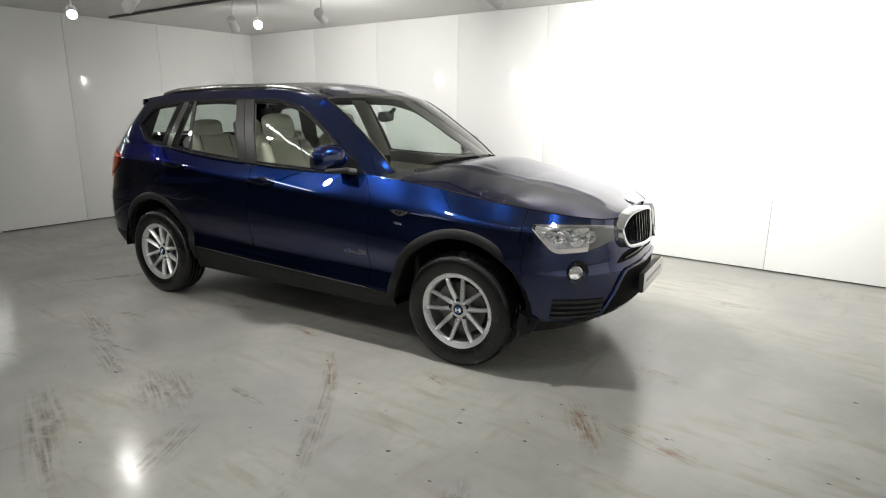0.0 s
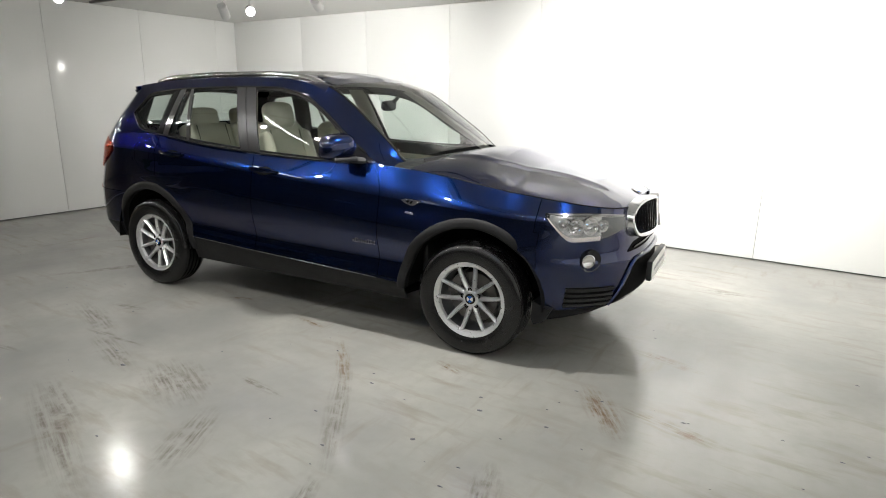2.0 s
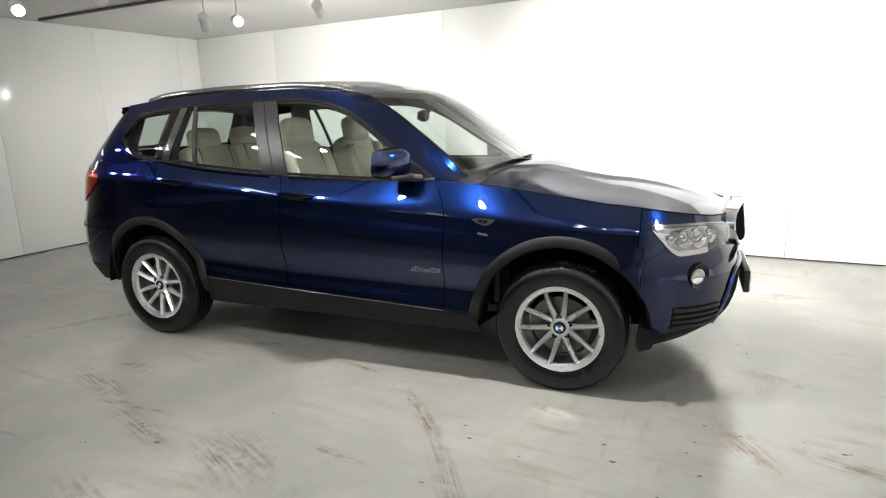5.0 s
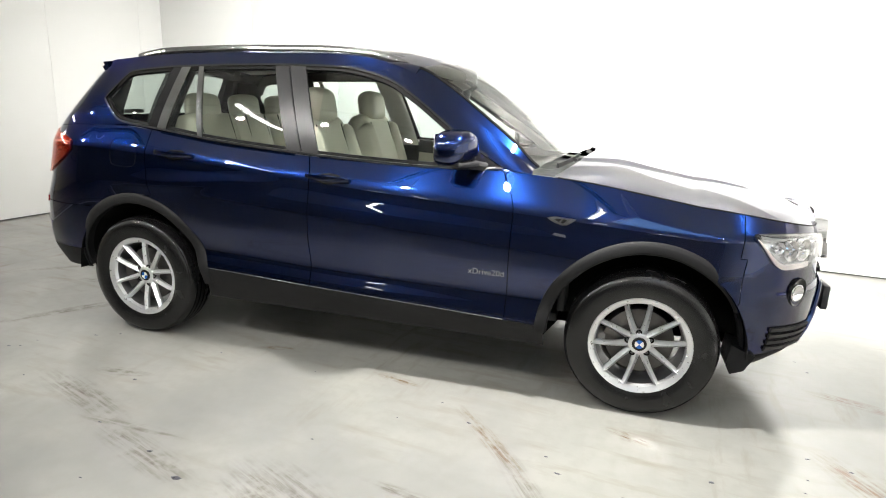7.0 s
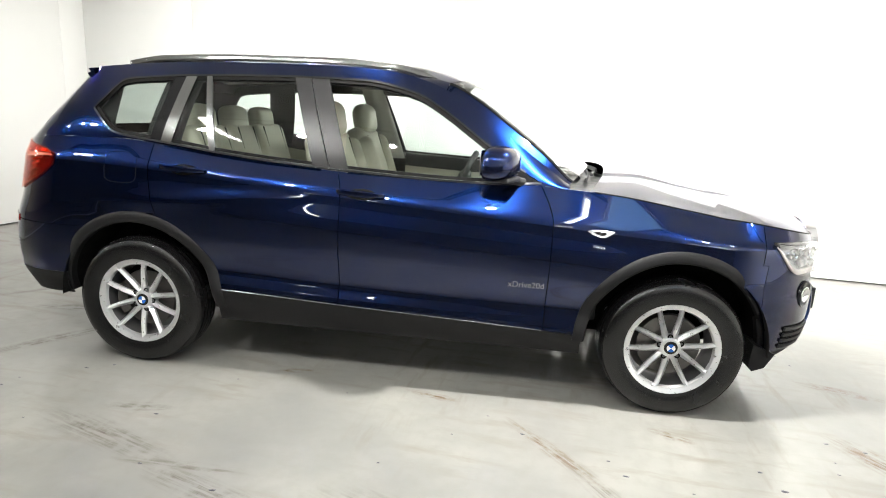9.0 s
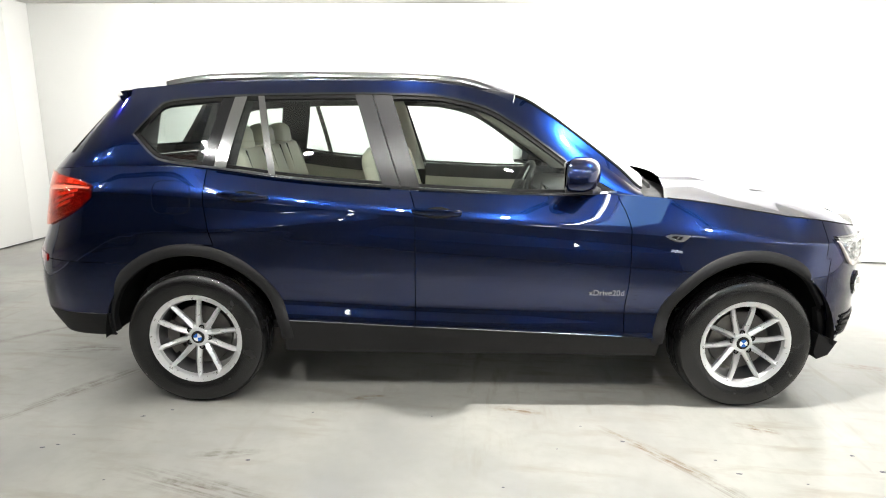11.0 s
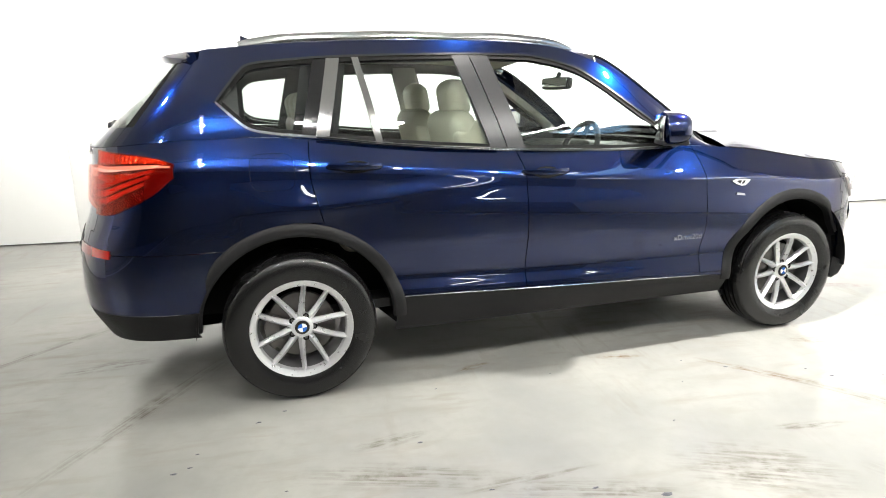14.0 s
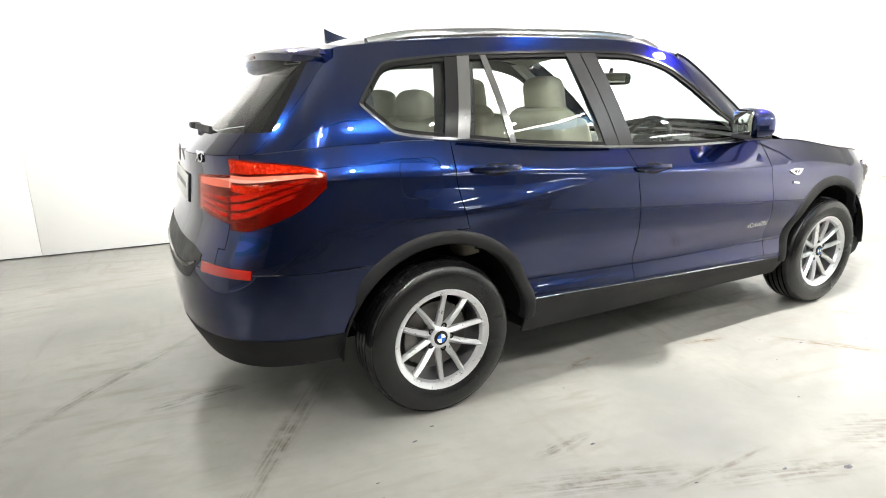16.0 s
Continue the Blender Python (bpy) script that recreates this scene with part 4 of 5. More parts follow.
# ---- wheels ----
def make_wheel():
    wheel = new("wheel")
    tyre = [(0.225, -0.085), (0.233, -0.100), (0.255, -0.110), (0.29, -0.114), (0.315, -0.110), (0.333, -0.101), (0.343, -0.088), (0.349, -0.070)]
    for g0 in (-0.052, -0.018, 0.018, 0.052):
        tyre += [(0.351, g0 - 0.005), (0.343, g0 - 0.0045), (0.343, g0 + 0.0045), (0.351, g0 + 0.005)]
    tyre += [(r, -o) for r, o in tyre[7::-1]]
    t = part("tyre", lathe(tyre, 80), RUBBER, wheel, "black road tyre")
    # shoulder blocks, cut into the tread ring
    ring_v = []
    for k in range(160):
        a = 2 * math.pi * k / 160
        r = 0.3485 if k % 2 else 0.3425
        for y in (-0.099, -0.062):
            ring_v.append((r * math.cos(a) if y > -0.09 else 0.337 * math.cos(a), y, r * math.sin(a) if y > -0.09 else 0.337 * math.sin(a)))
    part("tread_shoulder", (ring_v, grid_faces(160, 2, close_r=True)), RUBBER, t)
    rim = [(0.2345, -0.096), (0.2335, -0.101), (0.229, -0.102), (0.224, -0.099), (0.216, -0.094), (0.206, -0.090), (0.199, -0.072), (0.193, -0.040), (0.190, 0.0), (0.195, 0.06), (0.225, 0.10), (0.234, 0.10)]
    rm = part("rim", lathe(rim[:7], 80), ALLOY, wheel, "silver alloy rim with ten spokes")
    part("barrel", lathe(rim[6:], 80), SHADED_BARREL, rm, "dark inner wheel barrel")
    for k in range(5):
        for sgn in (-1, 1):
            tip = radians(72 * k + 66 + sgn * 15.0)
            root = radians(72 * k + 66 + sgn * 20.0)
            path, n = [], 9
            verts = []
            for i in range(n):
                u = i / (n - 1)
                r = 0.048 + (0.214 - 0.048) * u
                a = root + (tip - root) * u
                half = 0.0130 - 0.002 * u + 0.004 * (1 - u) ** 3
                d = -0.066 - 0.012 * math.sin(math.pi * min(1, u * 0.6)) - 0.016 * u
                rad, tan = Vector((math.cos(a), 0, math.sin(a))), Vector((-math.sin(a), 0, math.cos(a)))
                c = rad * r
                for du, dd in ((-1.0, 0.030), (-1.0, 0.013), (-0.42, 0.004), (0.0, -0.003), (0.42, 0.004), (1.0, 0.013), (1.0, 0.030)):
                    verts.append(c + tan * (half * du) + Vector((0, d + dd, 0)))
            faces = grid_faces(n, 7, close_c=True) + [tuple(range(7))[::-1], tuple((n - 1) * 7 + j for j in range(7))]
            part("spoke", (verts, faces), ALLOY, rm, smooth=20)
    part("hub", lathe([(0.0, -0.072), (0.036, -0.072), (0.048, -0.068), (0.056, -0.060), (0.060, -0.045), (0.061, -0.02), (0.0, -0.02)], 40), ALLOY, rm)
    cap_ob = part("hub_cap", lathe([(0.0, -0.077), (0.030, -0.076), (0.0335, -0.073), (0.034, -0.066), (0.0, -0.066)], 36), BLACK_TRIM, wheel, "round hub cap with blue and white quarters")
    for q in range(4):
        vv = [(0, -0.0785, 0)] + [(0.021 * math.cos(math.pi / 2 * (q + j / 8)), -0.0782, 0.021 * math.sin(math.pi / 2 * (q + j / 8))) for j in range(9)]
        part("quarter", (vv, [tuple(range(10))]), ROUNDEL_BLUE if q % 2 else ROUNDEL_WHITE, cap_ob)
    for k in range(5):
        a = radians(72 * k + 66)
        bolt = part("bolt", lathe([(0.0, -0.066), (0.006, -0.066), (0.0095, -0.062), (0.0095, -0.05)], 6), STEEL, wheel)
        bolt.matrix_basis = pose(0.055 * math.cos(a), 0, 0.055 * math.sin(a))
        hole = part("bolt_recess", lathe([(0.0, -0.0612), (0.0125, -0.0612), (0.0145, -0.0640), (0.0, -0.0600)], 16), DARK, wheel)
        hole.matrix_basis = pose(0.055 * math.cos(a), -0.002, 0.055 * math.sin(a))
    part("brake_disc", lathe([(0.06, -0.020), (0.155, -0.020), (0.158, -0.012), (0.158, 0.004), (0.06, 0.004)], 48), DISC, wheel)
    cal = []
    for k in range(9):
        a = radians(150 + 8 * k)
        for r, o in ((0.105, -0.045), (0.165, -0.045), (0.172, 0.02), (0.105, 0.02)):
            cal.append((r * math.cos(a), o, r * math.sin(a)))
    part("brake_caliper", (cal, grid_faces(9, 4, close_c=True) + [(3, 2, 1, 0), (32, 33, 34, 35)]), DISC, wheel)
    return wheel


first_wheel = make_wheel()
first_wheel.parent = car
first_wheel.matrix_basis = pose(AXLE_R, -0.810, WHEEL_Z, 0, -3, 0)
for x, side, roll in ((AXLE_F, -1, 41), (AXLE_F, 1, 20), (AXLE_R, 1, 33)):
    w = copy_thing(first_wheel, pose(x, side * 0.810, WHEEL_Z, 0, roll, 0 if side < 0 else 180))
    w.parent = car


# ---- fittings of the car ----
def body_pt(s, z, out=0.0):
    """A point of the lower body at station s and height z, moved outwards along its plan normal."""
    def raw(t):
        sec = section_array(t)
        return Vector((float(np.interp(z, sec[:, 2], sec[:, 0])), float(np.interp(z, sec[:, 2], sec[:, 1])), z))
    p = raw(s)
    if out:
        a, b = raw(min(s + 0.01, XN + SPAN)), raw(max(s - 0.01, XT - SPAN))
        d = a - b
        n = Vector((-d.y, d.x, 0)).normalized()
        p += n * out
    return p


def s_at_y(y, z, front):
    """The station at which the nose or the tail has the half width y."""
    lo, hi = (XN, XN + SPAN) if front else (XT, XT - SPAN)
    for _ in range(26):
        m = (lo + hi) / 2
        if body_pt(m, z).y > y:
            lo = m
        else:
            hi = m
    return (lo + hi) / 2


def s_at_x(x, z, front):
    lo, hi = (XN, XN + SPAN) if front else (XT, XT - SPAN)
    for _ in range(26):
        m = (lo + hi) / 2
        if (body_pt(m, z).x < x) == front:
            lo = m
        else:
            hi = m
    return (lo + hi) / 2


def skin(ss, low, top, rows, out, thick=0.010, u0=0.0, u1=1.0):
    """A solid patch that follows the body between two edge curves over s, u0 to u1 of its height."""
    n, verts = len(ss), []
    for s in ss:
        zl, zt = float(low(s)), float(top(s))
        line_pts = []
        for u in np.linspace(u0, u1, rows):
            z = zl + (zt - zl) * float(u)
            line_pts.append((body_pt(s, z, out), body_pt(s, z, out - thick)))
        verts += [a for a, b in line_pts] + [b for a, b in line_pts[::-1]]
    m = rows * 2
    faces = grid_faces(n, m, close_c=True) + [tuple(range(m))[::-1], tuple((n - 1) * m + k for k in range(m))]
    return verts, faces


def mirrored(geo, side):
    """side 1: as drawn (left of the car); side -1: on its right."""
    return geo if side > 0 else flip_y(geo)


# tail lamps
s_tip, s_split, s_in = s_at_x(-1.872, 1.10, False), s_at_y(0.680, 1.05, False), s_at_y(0.455, 1.05, False)
s_a, s_b, s_c = s_at_x(-1.95, 1.05, False), s_at_x(-2.06, 1.0, False), s_at_x(-2.16, 1.0, False)
t_low = curve([s_split, s_c, s_b, s_a, s_tip], [0.905, 0.903, 0.940, 0.998, 1.062])
t_top = curve([s_split, s_c, s_b, s_a, s_tip], [1.172, 1.167, 1.158, 1.143, 1.118])
g_low = curve([s_in, s_split], [0.965, 0.925])
g_top = curve([s_in, s_split], [1.098, 1.112])
for side in (1, -1):
    ss = list(np.linspace(s_tip, s_split - 0.0015, 34))

    def level(u_tip, u_split, low=t_low, top=t_top, a=s_tip, b=s_split):
        """A height between the lamp's edges that runs from one share of it at the tip to another at the split."""
        return lambda s: float(low(s)) + (float(top(s)) - float(low(s))) * (u_tip + (u_split - u_tip) * min(1.0, max(0.0, (s - a) / (b - a))))
    lamp = part("tail_lamp", mirrored(skin(ss, t_low, t_top, 9, 0.003, 0.02, 0.0, 1.0), side), RED_DARK, car, "red tail lamp with a white band")
    part("lamp_upper", mirrored(skin(ss[2:], level(0.86, 0.80), level(0.97, 0.975), 4, 0.0075, 0.012), side), ORANGE, lamp, "orange red reflector")
    part("lamp_band", mirrored(skin(ss[1:], level(0.735, 0.675), level(0.815, 0.765), 4, 0.0095, 0.012), side), LAMP_WHITE, lamp, "clear white band")
    part("lamp_indicator", mirrored(skin(ss[17:], level(0.50, 0.545), level(0.66, 0.635), 4, 0.0070, 0.012), side), ORANGE, lamp, "amber indicator field")
    for k in range(3):
        u0 = 0.145 + 0.125 * k
        bar = part("lamp_bar", mirrored(skin(ss[9 - 2 * k:], level(u0 + 0.26, u0), level(u0 + 0.35, u0 + 0.085), 3, 0.0085, 0.012), side), TAIL_RED, lamp, "bright red curved light bar")
        part("bar_groove", mirrored(skin(ss[12 - 2 * k:], level(u0 + 0.295, u0 + 0.034), level(u0 + 0.315, u0 + 0.052), 3, 0.0092, 0.012), side), RED, bar)
    tail_lens = part("lamp_lens", mirrored(skin(ss, t_low, t_top, 9, 0.0125, 0.002), side), RED_LENS, lamp, "translucent red lens")
    tail_lens.visible_shadow = False
    st = list(np.linspace(s_split - 0.0045, s_in, 14))
    tl = part("tailgate_lamp", mirrored(skin(st, g_low, g_top, 6, 0.003, 0.02), side), RED_DARK, car, "red inner tail lamp")
    part("lamp_band", mirrored(skin(st[:-1], g_low, g_top, 3, 0.0095, 0.012, 0.74, 0.93), side), LAMP_WHITE, tl, "clear white band")
    for u0, u1 in ((0.10, 0.19), (0.27, 0.36), (0.44, 0.53)):
        part("lamp_rib", mirrored(skin(st[1:-1], g_low, g_top, 3, 0.006, 0.012, u0, u1), side), TAIL_RED, tl)
    tail_lens = part("lamp_lens", mirrored(skin(st, g_low, g_top, 6, 0.0125, 0.002), side), RED_LENS, tl, "translucent red lens")
    tail_lens.visible_shadow = False
    # bumper reflector
    sr = list(np.linspace(s_at_y(0.80, 0.74, False), s_at_y(0.58, 0.74, False), 14))
    part("bumper_reflector", mirrored(skin(sr, curve([sr[-1], sr[0]], [0.728, 0.722]), curve([sr[-1], sr[0]], [0.770, 0.758]), 4, 0.005, 0.012), side), RED, car, "red bumper reflector")
    # headlamps
    h0, h1, h2, h3 = s_at_x(1.825, 0.89, True), s_at_x(1.975, 0.84, True), s_at_y(0.66, 0.80, True), s_at_y(0.445, 0.84, True)
    h_low = curve([h0, h1, h2, h3], [0.896, 0.750, 0.752, 0.796])
    h_top = curve([h0, h1, h2, h3], [0.908, 0.906, 0.898, 0.872])
    hs = list(np.linspace(h0, h3, 40))
    head = part("headlamp", mirrored(skin(hs, h_low, h_top, 10, 0.001, 0.03), side), BLACK_TRIM, car, "clear headlamp with round reflectors")
    part("lamp_back", mirrored(skin(hs[2:-1], h_low, h_top, 8, 0.0025, 0.02, 0.04, 0.96), side), LAMP_SILVER, head)
    part("lamp_lower_strip", mirrored(skin(hs[1:25], h_low, h_top, 3, 0.010, 0.02, 0.0, 0.15), side), LAMP_WHITE, head, "clear white lower light strip")
    part("lamp_brow", mirrored(skin(hs[1:-1], h_low, h_top, 3, 0.008, 0.02, 0.90, 1.0), side), CHROME, head)
    part("lamp_shade", mirrored(skin(hs[25:-1], h_low, h_top, 5, 0.0055, 0.02, 0.06, 0.88), side), LAMP_GREY, head)
    for sk, rad in ((hs[8], 0.026), (hs[13], 0.046), (hs[19], 0.050), (hs[25], 0.036)):
        zc = float(h_low(sk)) * 0.44 + float(h_top(sk)) * 0.56
        p, q = body_pt(sk, zc, 0.004), body_pt(sk, zc, 0.05)
        d = (q - p).normalized()
        ring_geo = lathe([(0.0, 0.0), (rad * 0.30, 0.002), (rad * 0.38, 0.012), (rad * 0.50, 0.006), (rad * 0.60, 0.0), (rad * 0.90, 0.012), (rad, 0.014), (rad, -0.012)], 28, "z")
        m = Matrix.Translation(p) @ d.to_track_quat("Z", "Y").to_matrix().to_4x4()
        part("lamp_ring", mirrored(([m @ Vector(v) for v in ring_geo[0]], ring_geo[1]), side), BRIGHT, head, "bright round reflector")
    lens = part("lamp_lens", mirrored(skin(hs, h_low, h_top, 10, 0.022, 0.003), side), LENS, head, "clear plastic lens")
    lens.visible_shadow = False
    # fog lamp in a dark recess
    sk = s_at_y(0.700, 0.635, True)
    p, q = body_pt(sk, 0.635, 0.003), body_pt(sk, 0.635, 0.05)
    m = Matrix.Translation(p) @ (q - p).normalized().to_track_quat("Z", "Y").to_matrix().to_4x4()
    rec = lathe([(0.0, -0.004), (0.050, -0.004), (0.062, 0.001), (0.066, 0.004), (0.068, -0.01)], 32, "z")
    fog = part("fog_lamp", mirrored(([m @ Vector((v[0], v[1], v[2])) for v in rec[0]], rec[1]), side), BLACK_TRIM, car, "round front fog lamp in a black recess")
    m2 = Matrix.Translation(body_pt(sk - 0.012, 0.636, 0.006)) @ (q - p + Vector((0.0, 0.012, 0))).normalized().to_track_quat("Z", "Y").to_matrix().to_4x4()
    fl = lathe([(0.0, 0.004), (0.030, 0.007), (0.036, 0.012), (0.040, 0.009), (0.041, -0.012)], 30, "z")
    part("lamp_glass", mirrored(([m2 @ Vector(v) for v in fl[0]], fl[1]), side), BRIGHT, fog, "bright round lens")
    # lower intake with slats
    ds = list(np.linspace(s_at_y(0.79, 0.42, True), s_at_y(0.54, 0.42, True), 18))
    d_low, d_top = curve([ds[0], ds[-1]], [0.362, 0.345]), curve([ds[0], ds[-1]], [0.485, 0.465])
    duct = part("side_intake", mirrored(skin(ds, d_low, d_top, 6, 0.0015, 0.02), side), DARK, car, "black slatted lower intake")
    for u in (0.05, 0.3, 0.55, 0.8):
        part("slat", mirrored(skin(ds, d_low, d_top, 3, 0.012, 0.02, u, u + 0.13), side), BLACK_SOFT, duct)

# centre intake, upper slot, grille and plates
cs = list(np.linspace(s_at_y(0.535, 0.40, True), XN + SPAN, 14))
c_low, c_top = curve([cs[0], cs[6], cs[-1]], [0.330, 0.328, 0.328]), curve([cs[0], cs[3], cs[5], cs[-1]], [0.338, 0.53, 0.600, 0.612])
part("centre_intake", both(skin(cs, c_low, c_top, 8, 0.002, 0.02)), DARK, car, "black lower bumper intake")
rim_path = [body_pt(v, float(c_top(v)), 0.004) for v in cs]
part("intake_rim", both(sweep(rim_path, ring(0.013, 8))), PAINT, car)
us = list(np.linspace(s_at_y(0.43, 0.66, True), XN + SPAN, 14))
u_low, u_top = curve([us[0], us[3], us[-1]], [0.648, 0.650, 0.668]), curve([us[0], us[3], us[-1]], [0.656, 0.700, 0.722])
slot = part("upper_slot", both(skin(us, u_low, u_top, 5, 0.002, 0.02)), DARK, car, "black slot under the grille")
part("slot_bar", both(skin(us[2:], u_low, u_top, 3, 0.014, 0.02, 0.42, 0.6)), BLACK_TRIM, slot)


def grille_x(y, z):
    return 2.302 - 0.45 * y * y - 0.14 * (z - 0.735)


for side in (1, -1):
    grille = tagged(new("grille"), "")
    grille.parent = car
    y0, y1, z0, z1 = 0.035, 0.40, 0.735, 0.938
    loop = [(0.032, 0.90), (0.045, 0.936), (0.16, 0.941), (0.29, 0.936), (0.365, 0.905), (0.412, 0.85), (0.402, 0.785), (0.355, 0.738), (0.22, 0.732), (0.07, 0.738), (0.036, 0.78)]
    for _ in range(2):
        loop = [(a[0] * (1 - f) + b[0] * f, a[1] * (1 - f) + b[1] * f) for a, b in zip(loop, loop[1:] + loop[:1]) for f in (0.25, 0.75)]
    pts = [Vector((grille_x(y, z) + 0.010, side * y, z)) for y, z in loop]
    part("grille_frame", sweep(pts, [(0.011, -0.050), (0.013, 0.004), (0.008, 0.011), (-0.007, 0.011), (-0.012, 0.005), (-0.011, -0.050)], up=(1, 0, 0), closed=True), BRIGHT, grille, "chrome kidney shaped grille frame")
    mid = sum(pts, Vector()) / len(pts)
    back = [Vector((p.x - 0.014, p.y, p.z)) for p in pts]
    part("grille_back", (back + [mid - Vector((0.014, 0, 0))], [(k, (k + 1) % len(pts), len(pts)) for k in range(len(pts))]), DARK, grille)
    for k in range(9):
        y = y0 + 0.030 + (y1 - y0 - 0.06) * k / 8
        drop = 0.05 * max(0.0, (y - 0.27) / 0.13)
        rows_s = [Vector((grille_x(y, float(z)) + 0.006, side * y, float(z))) for z in np.linspace(z0 + 0.016 + drop * 0.5, z1 - 0.016 - drop, 7)]
        part("grille_bar", sweep(rows_s, [(-0.005, -0.012), (0.005, -0.012), (0.004, 0.006), (-0.004, 0.006)], up=(1, 0, 0)), BLACK_TRIM, grille)


def plate(x, z, tilt, facing):
    holder = part("plate_holder", box(0.030, 0.54, 0.125, 0.004, (facing * -0.007, 0, 0)), BLACK_SOFT, car, at=pose(x, 0, z, 0, tilt, 0))
    pl = part("number_plate", box(0.006, 0.52, 0.111, 0.002, (facing * 0.011, 0, 0)), PLATE, holder, "white number plate with plain bars")
    for k in range(7):
        part("plate_bar", box(0.002, 0.045, 0.022, 0.0, (facing * 0.0152, -0.20 + 0.066 * k, 0.006)), BAR_GREY, pl)


plate(2.330, 0.505, 0, 1)
plate(-2.300, 1.015, 7, -1)
# emblem shields, plain
nose_a, nose_b = across("belt", 2.075, 2)[1], across("belt", 2.11, 2)[1]
nose_tilt = math.degrees(math.atan2(nose_a[2] - nose_b[2], nose_b[0] - nose_a[0]))
for x, z, tilt in ((nose_a[0], nose_a[2], max(4.0, min(20.0, nose_tilt))), (-2.303, 1.150, -84)):
    em = part("emblem", lathe([(0.0, 0.006), (0.030, 0.006), (0.040, 0.003), (0.041, 0.0), (0.0, 0.0)], 30, "z"), BLACK_TRIM, car, at=pose(x, 0, z, 0, tilt, 0))
    for q in range(4):
        vv = [(0, 0, 0.0075)] + [(0.026 * math.cos(math.pi / 2 * (q + j / 8)), 0.026 * math.sin(math.pi / 2 * (q + j / 8)), 0.0073) for j in range(9)]
        part("quarter", (vv, [tuple(range(10))]), ROUNDEL_BLUE if q % 2 else ROUNDEL_WHITE, em)


def lettering(text, size, m, material, parent, depth=0.002):
    cu = bpy.data.curves.new("lettering", "FONT")
    cu.body, cu.size, cu.extrude, cu.align_x, cu.align_y = text, size, depth, "CENTER", "CENTER"
    tmp = bpy.data.objects.new("tmp", cu)
    scene.collection.objects.link(tmp)
    me = bpy.data.meshes.new_from_object(tmp.evaluated_get(bpy.context.evaluated_depsgraph_get()))
    bpy.data.objects.remove(tmp)
    me.materials.clear()
    me.materials.append(material)
    ob = new("lettering", me)
    ob.parent, ob.matrix_basis = parent, m
    return ob


sx3 = s_at_y(0.43, 1.165, False)
p = body_pt(sx3, 1.162, 0.004)
q = body_pt(sx3, 1.162, 0.05)
ang = math.degrees(math.atan2(-(q - p).y, (q - p).x))
lettering("X3", 0.066, pose(p.x + 0.001, -p.y, p.z, 78, 0, ang + 90), BRIGHT, car, 0.003)
# tailgate: handle recess, lower seam
ts = list(np.linspace(s_at_y(0.56, 0.76, False), XT - SPAN, 12))
part("bumper_recess", both(skin(ts, curve([ts[-1], ts[4], ts[0]], [0.655, 0.668, 0.762]), curve([ts[-1], ts[4], ts[0]], [0.815, 0.815, 0.79]), 6, 0.0025, 0.02)), BLACK_SOFT, car, "dark recess above the rear bumper")
part("loading_edge", both(skin(ts[1:], curve([ts[-1], ts[4], ts[0]], [0.70, 0.715, 0.765]), curve([ts[-1], ts[4], ts[0]], [0.715, 0.73, 0.77]), 3, 0.008, 0.02)), BLACK_TRIM, car)

# spoiler over the rear window
sp_v = []
for k in range(41):
    y = -0.662 + 1.324 * k / 40
    u = abs(y) / 0.662
    tip = -1.962 + 0.165 * u ** 3.0
    zt = 1.597 - 0.042 * u ** 2.6
    th = 1.25 - 0.45 * u ** 8
    fx = -1.64 - 0.12 * u ** 5
    for x, z in ((fx, zt + 0.020), (-1.80 + 0.01 * u, zt + 0.016), (tip + 0.02, zt - 0.002), (tip, zt - 0.012 * th), (tip + 0.012, zt - 0.036 * th), (max(tip + 0.03, -1.80), zt - 0.046 * th), (max(tip + 0.05, -1.74 - 0.03 * u), zt - 0.030 * th)):
        sp_v.append((x, y, z))
spoiler = part("roof_spoiler", (sp_v, grid_faces(41, 7, close_c=True) + [tuple(range(7))[::-1], tuple(280 + k for k in range(7))]), PAINT, car, "blue roof spoiler")
part("brake_light", box(0.012, 0.30, 0.016, 0.003, (-1.951, 0, 1.566)), RED_DARK, spoiler, "long red brake light")

# shark fin aerial
fv = []
for k in range(11):
    u = k / 10
    x = -1.41 - 0.165 * u
    h = 0.010 + 0.052 * u ** 1.6
    w = 0.032 * (math.sin(math.pi * min(1.0, 0.12 + u * 0.75))) + 0.004
    zb = 1.655 - 0.006 * u
    fv += [(x, -w, zb), (x, -w * 0.5, zb + h * 0.55), (x, -0.004, zb + h), (x, 0.004, zb + h), (x, w * 0.5, zb + h * 0.55), (x, w, zb)]
part("aerial_fin", (fv, grid_faces(11, 6, close_c=True) + [tuple(range(6))[::-1], tuple(60 + k for k in range(6))]), PAINT, car, "small blue shark fin aerial")

# roof rails
for side in (1, -1):
    path = []
    for x in np.linspace(-1.58, 0.19, 48):
        pr = at_line("roof", x)
        u = (x + 1.58) / 1.77
        lift = 0.020 * min(1.0, (math.sin(math.pi * u) * 3.2) ** 0.8 if 0 < u < 1 else 0)
        path.append((x, side * (pr.y - 0.055 - 0.035 * max(0, (x + 0.1) / 0.3)), pr.z + 0.010 + lift))
    part("roof_rail", sweep(path, [(-0.017, -0.020), (0.017, -0.020), (0.019, 0.0), (0.012, 0.014), (-0.012, 0.014), (-0.019, 0.0)]), CHROME, car, "satin silver roof rail")

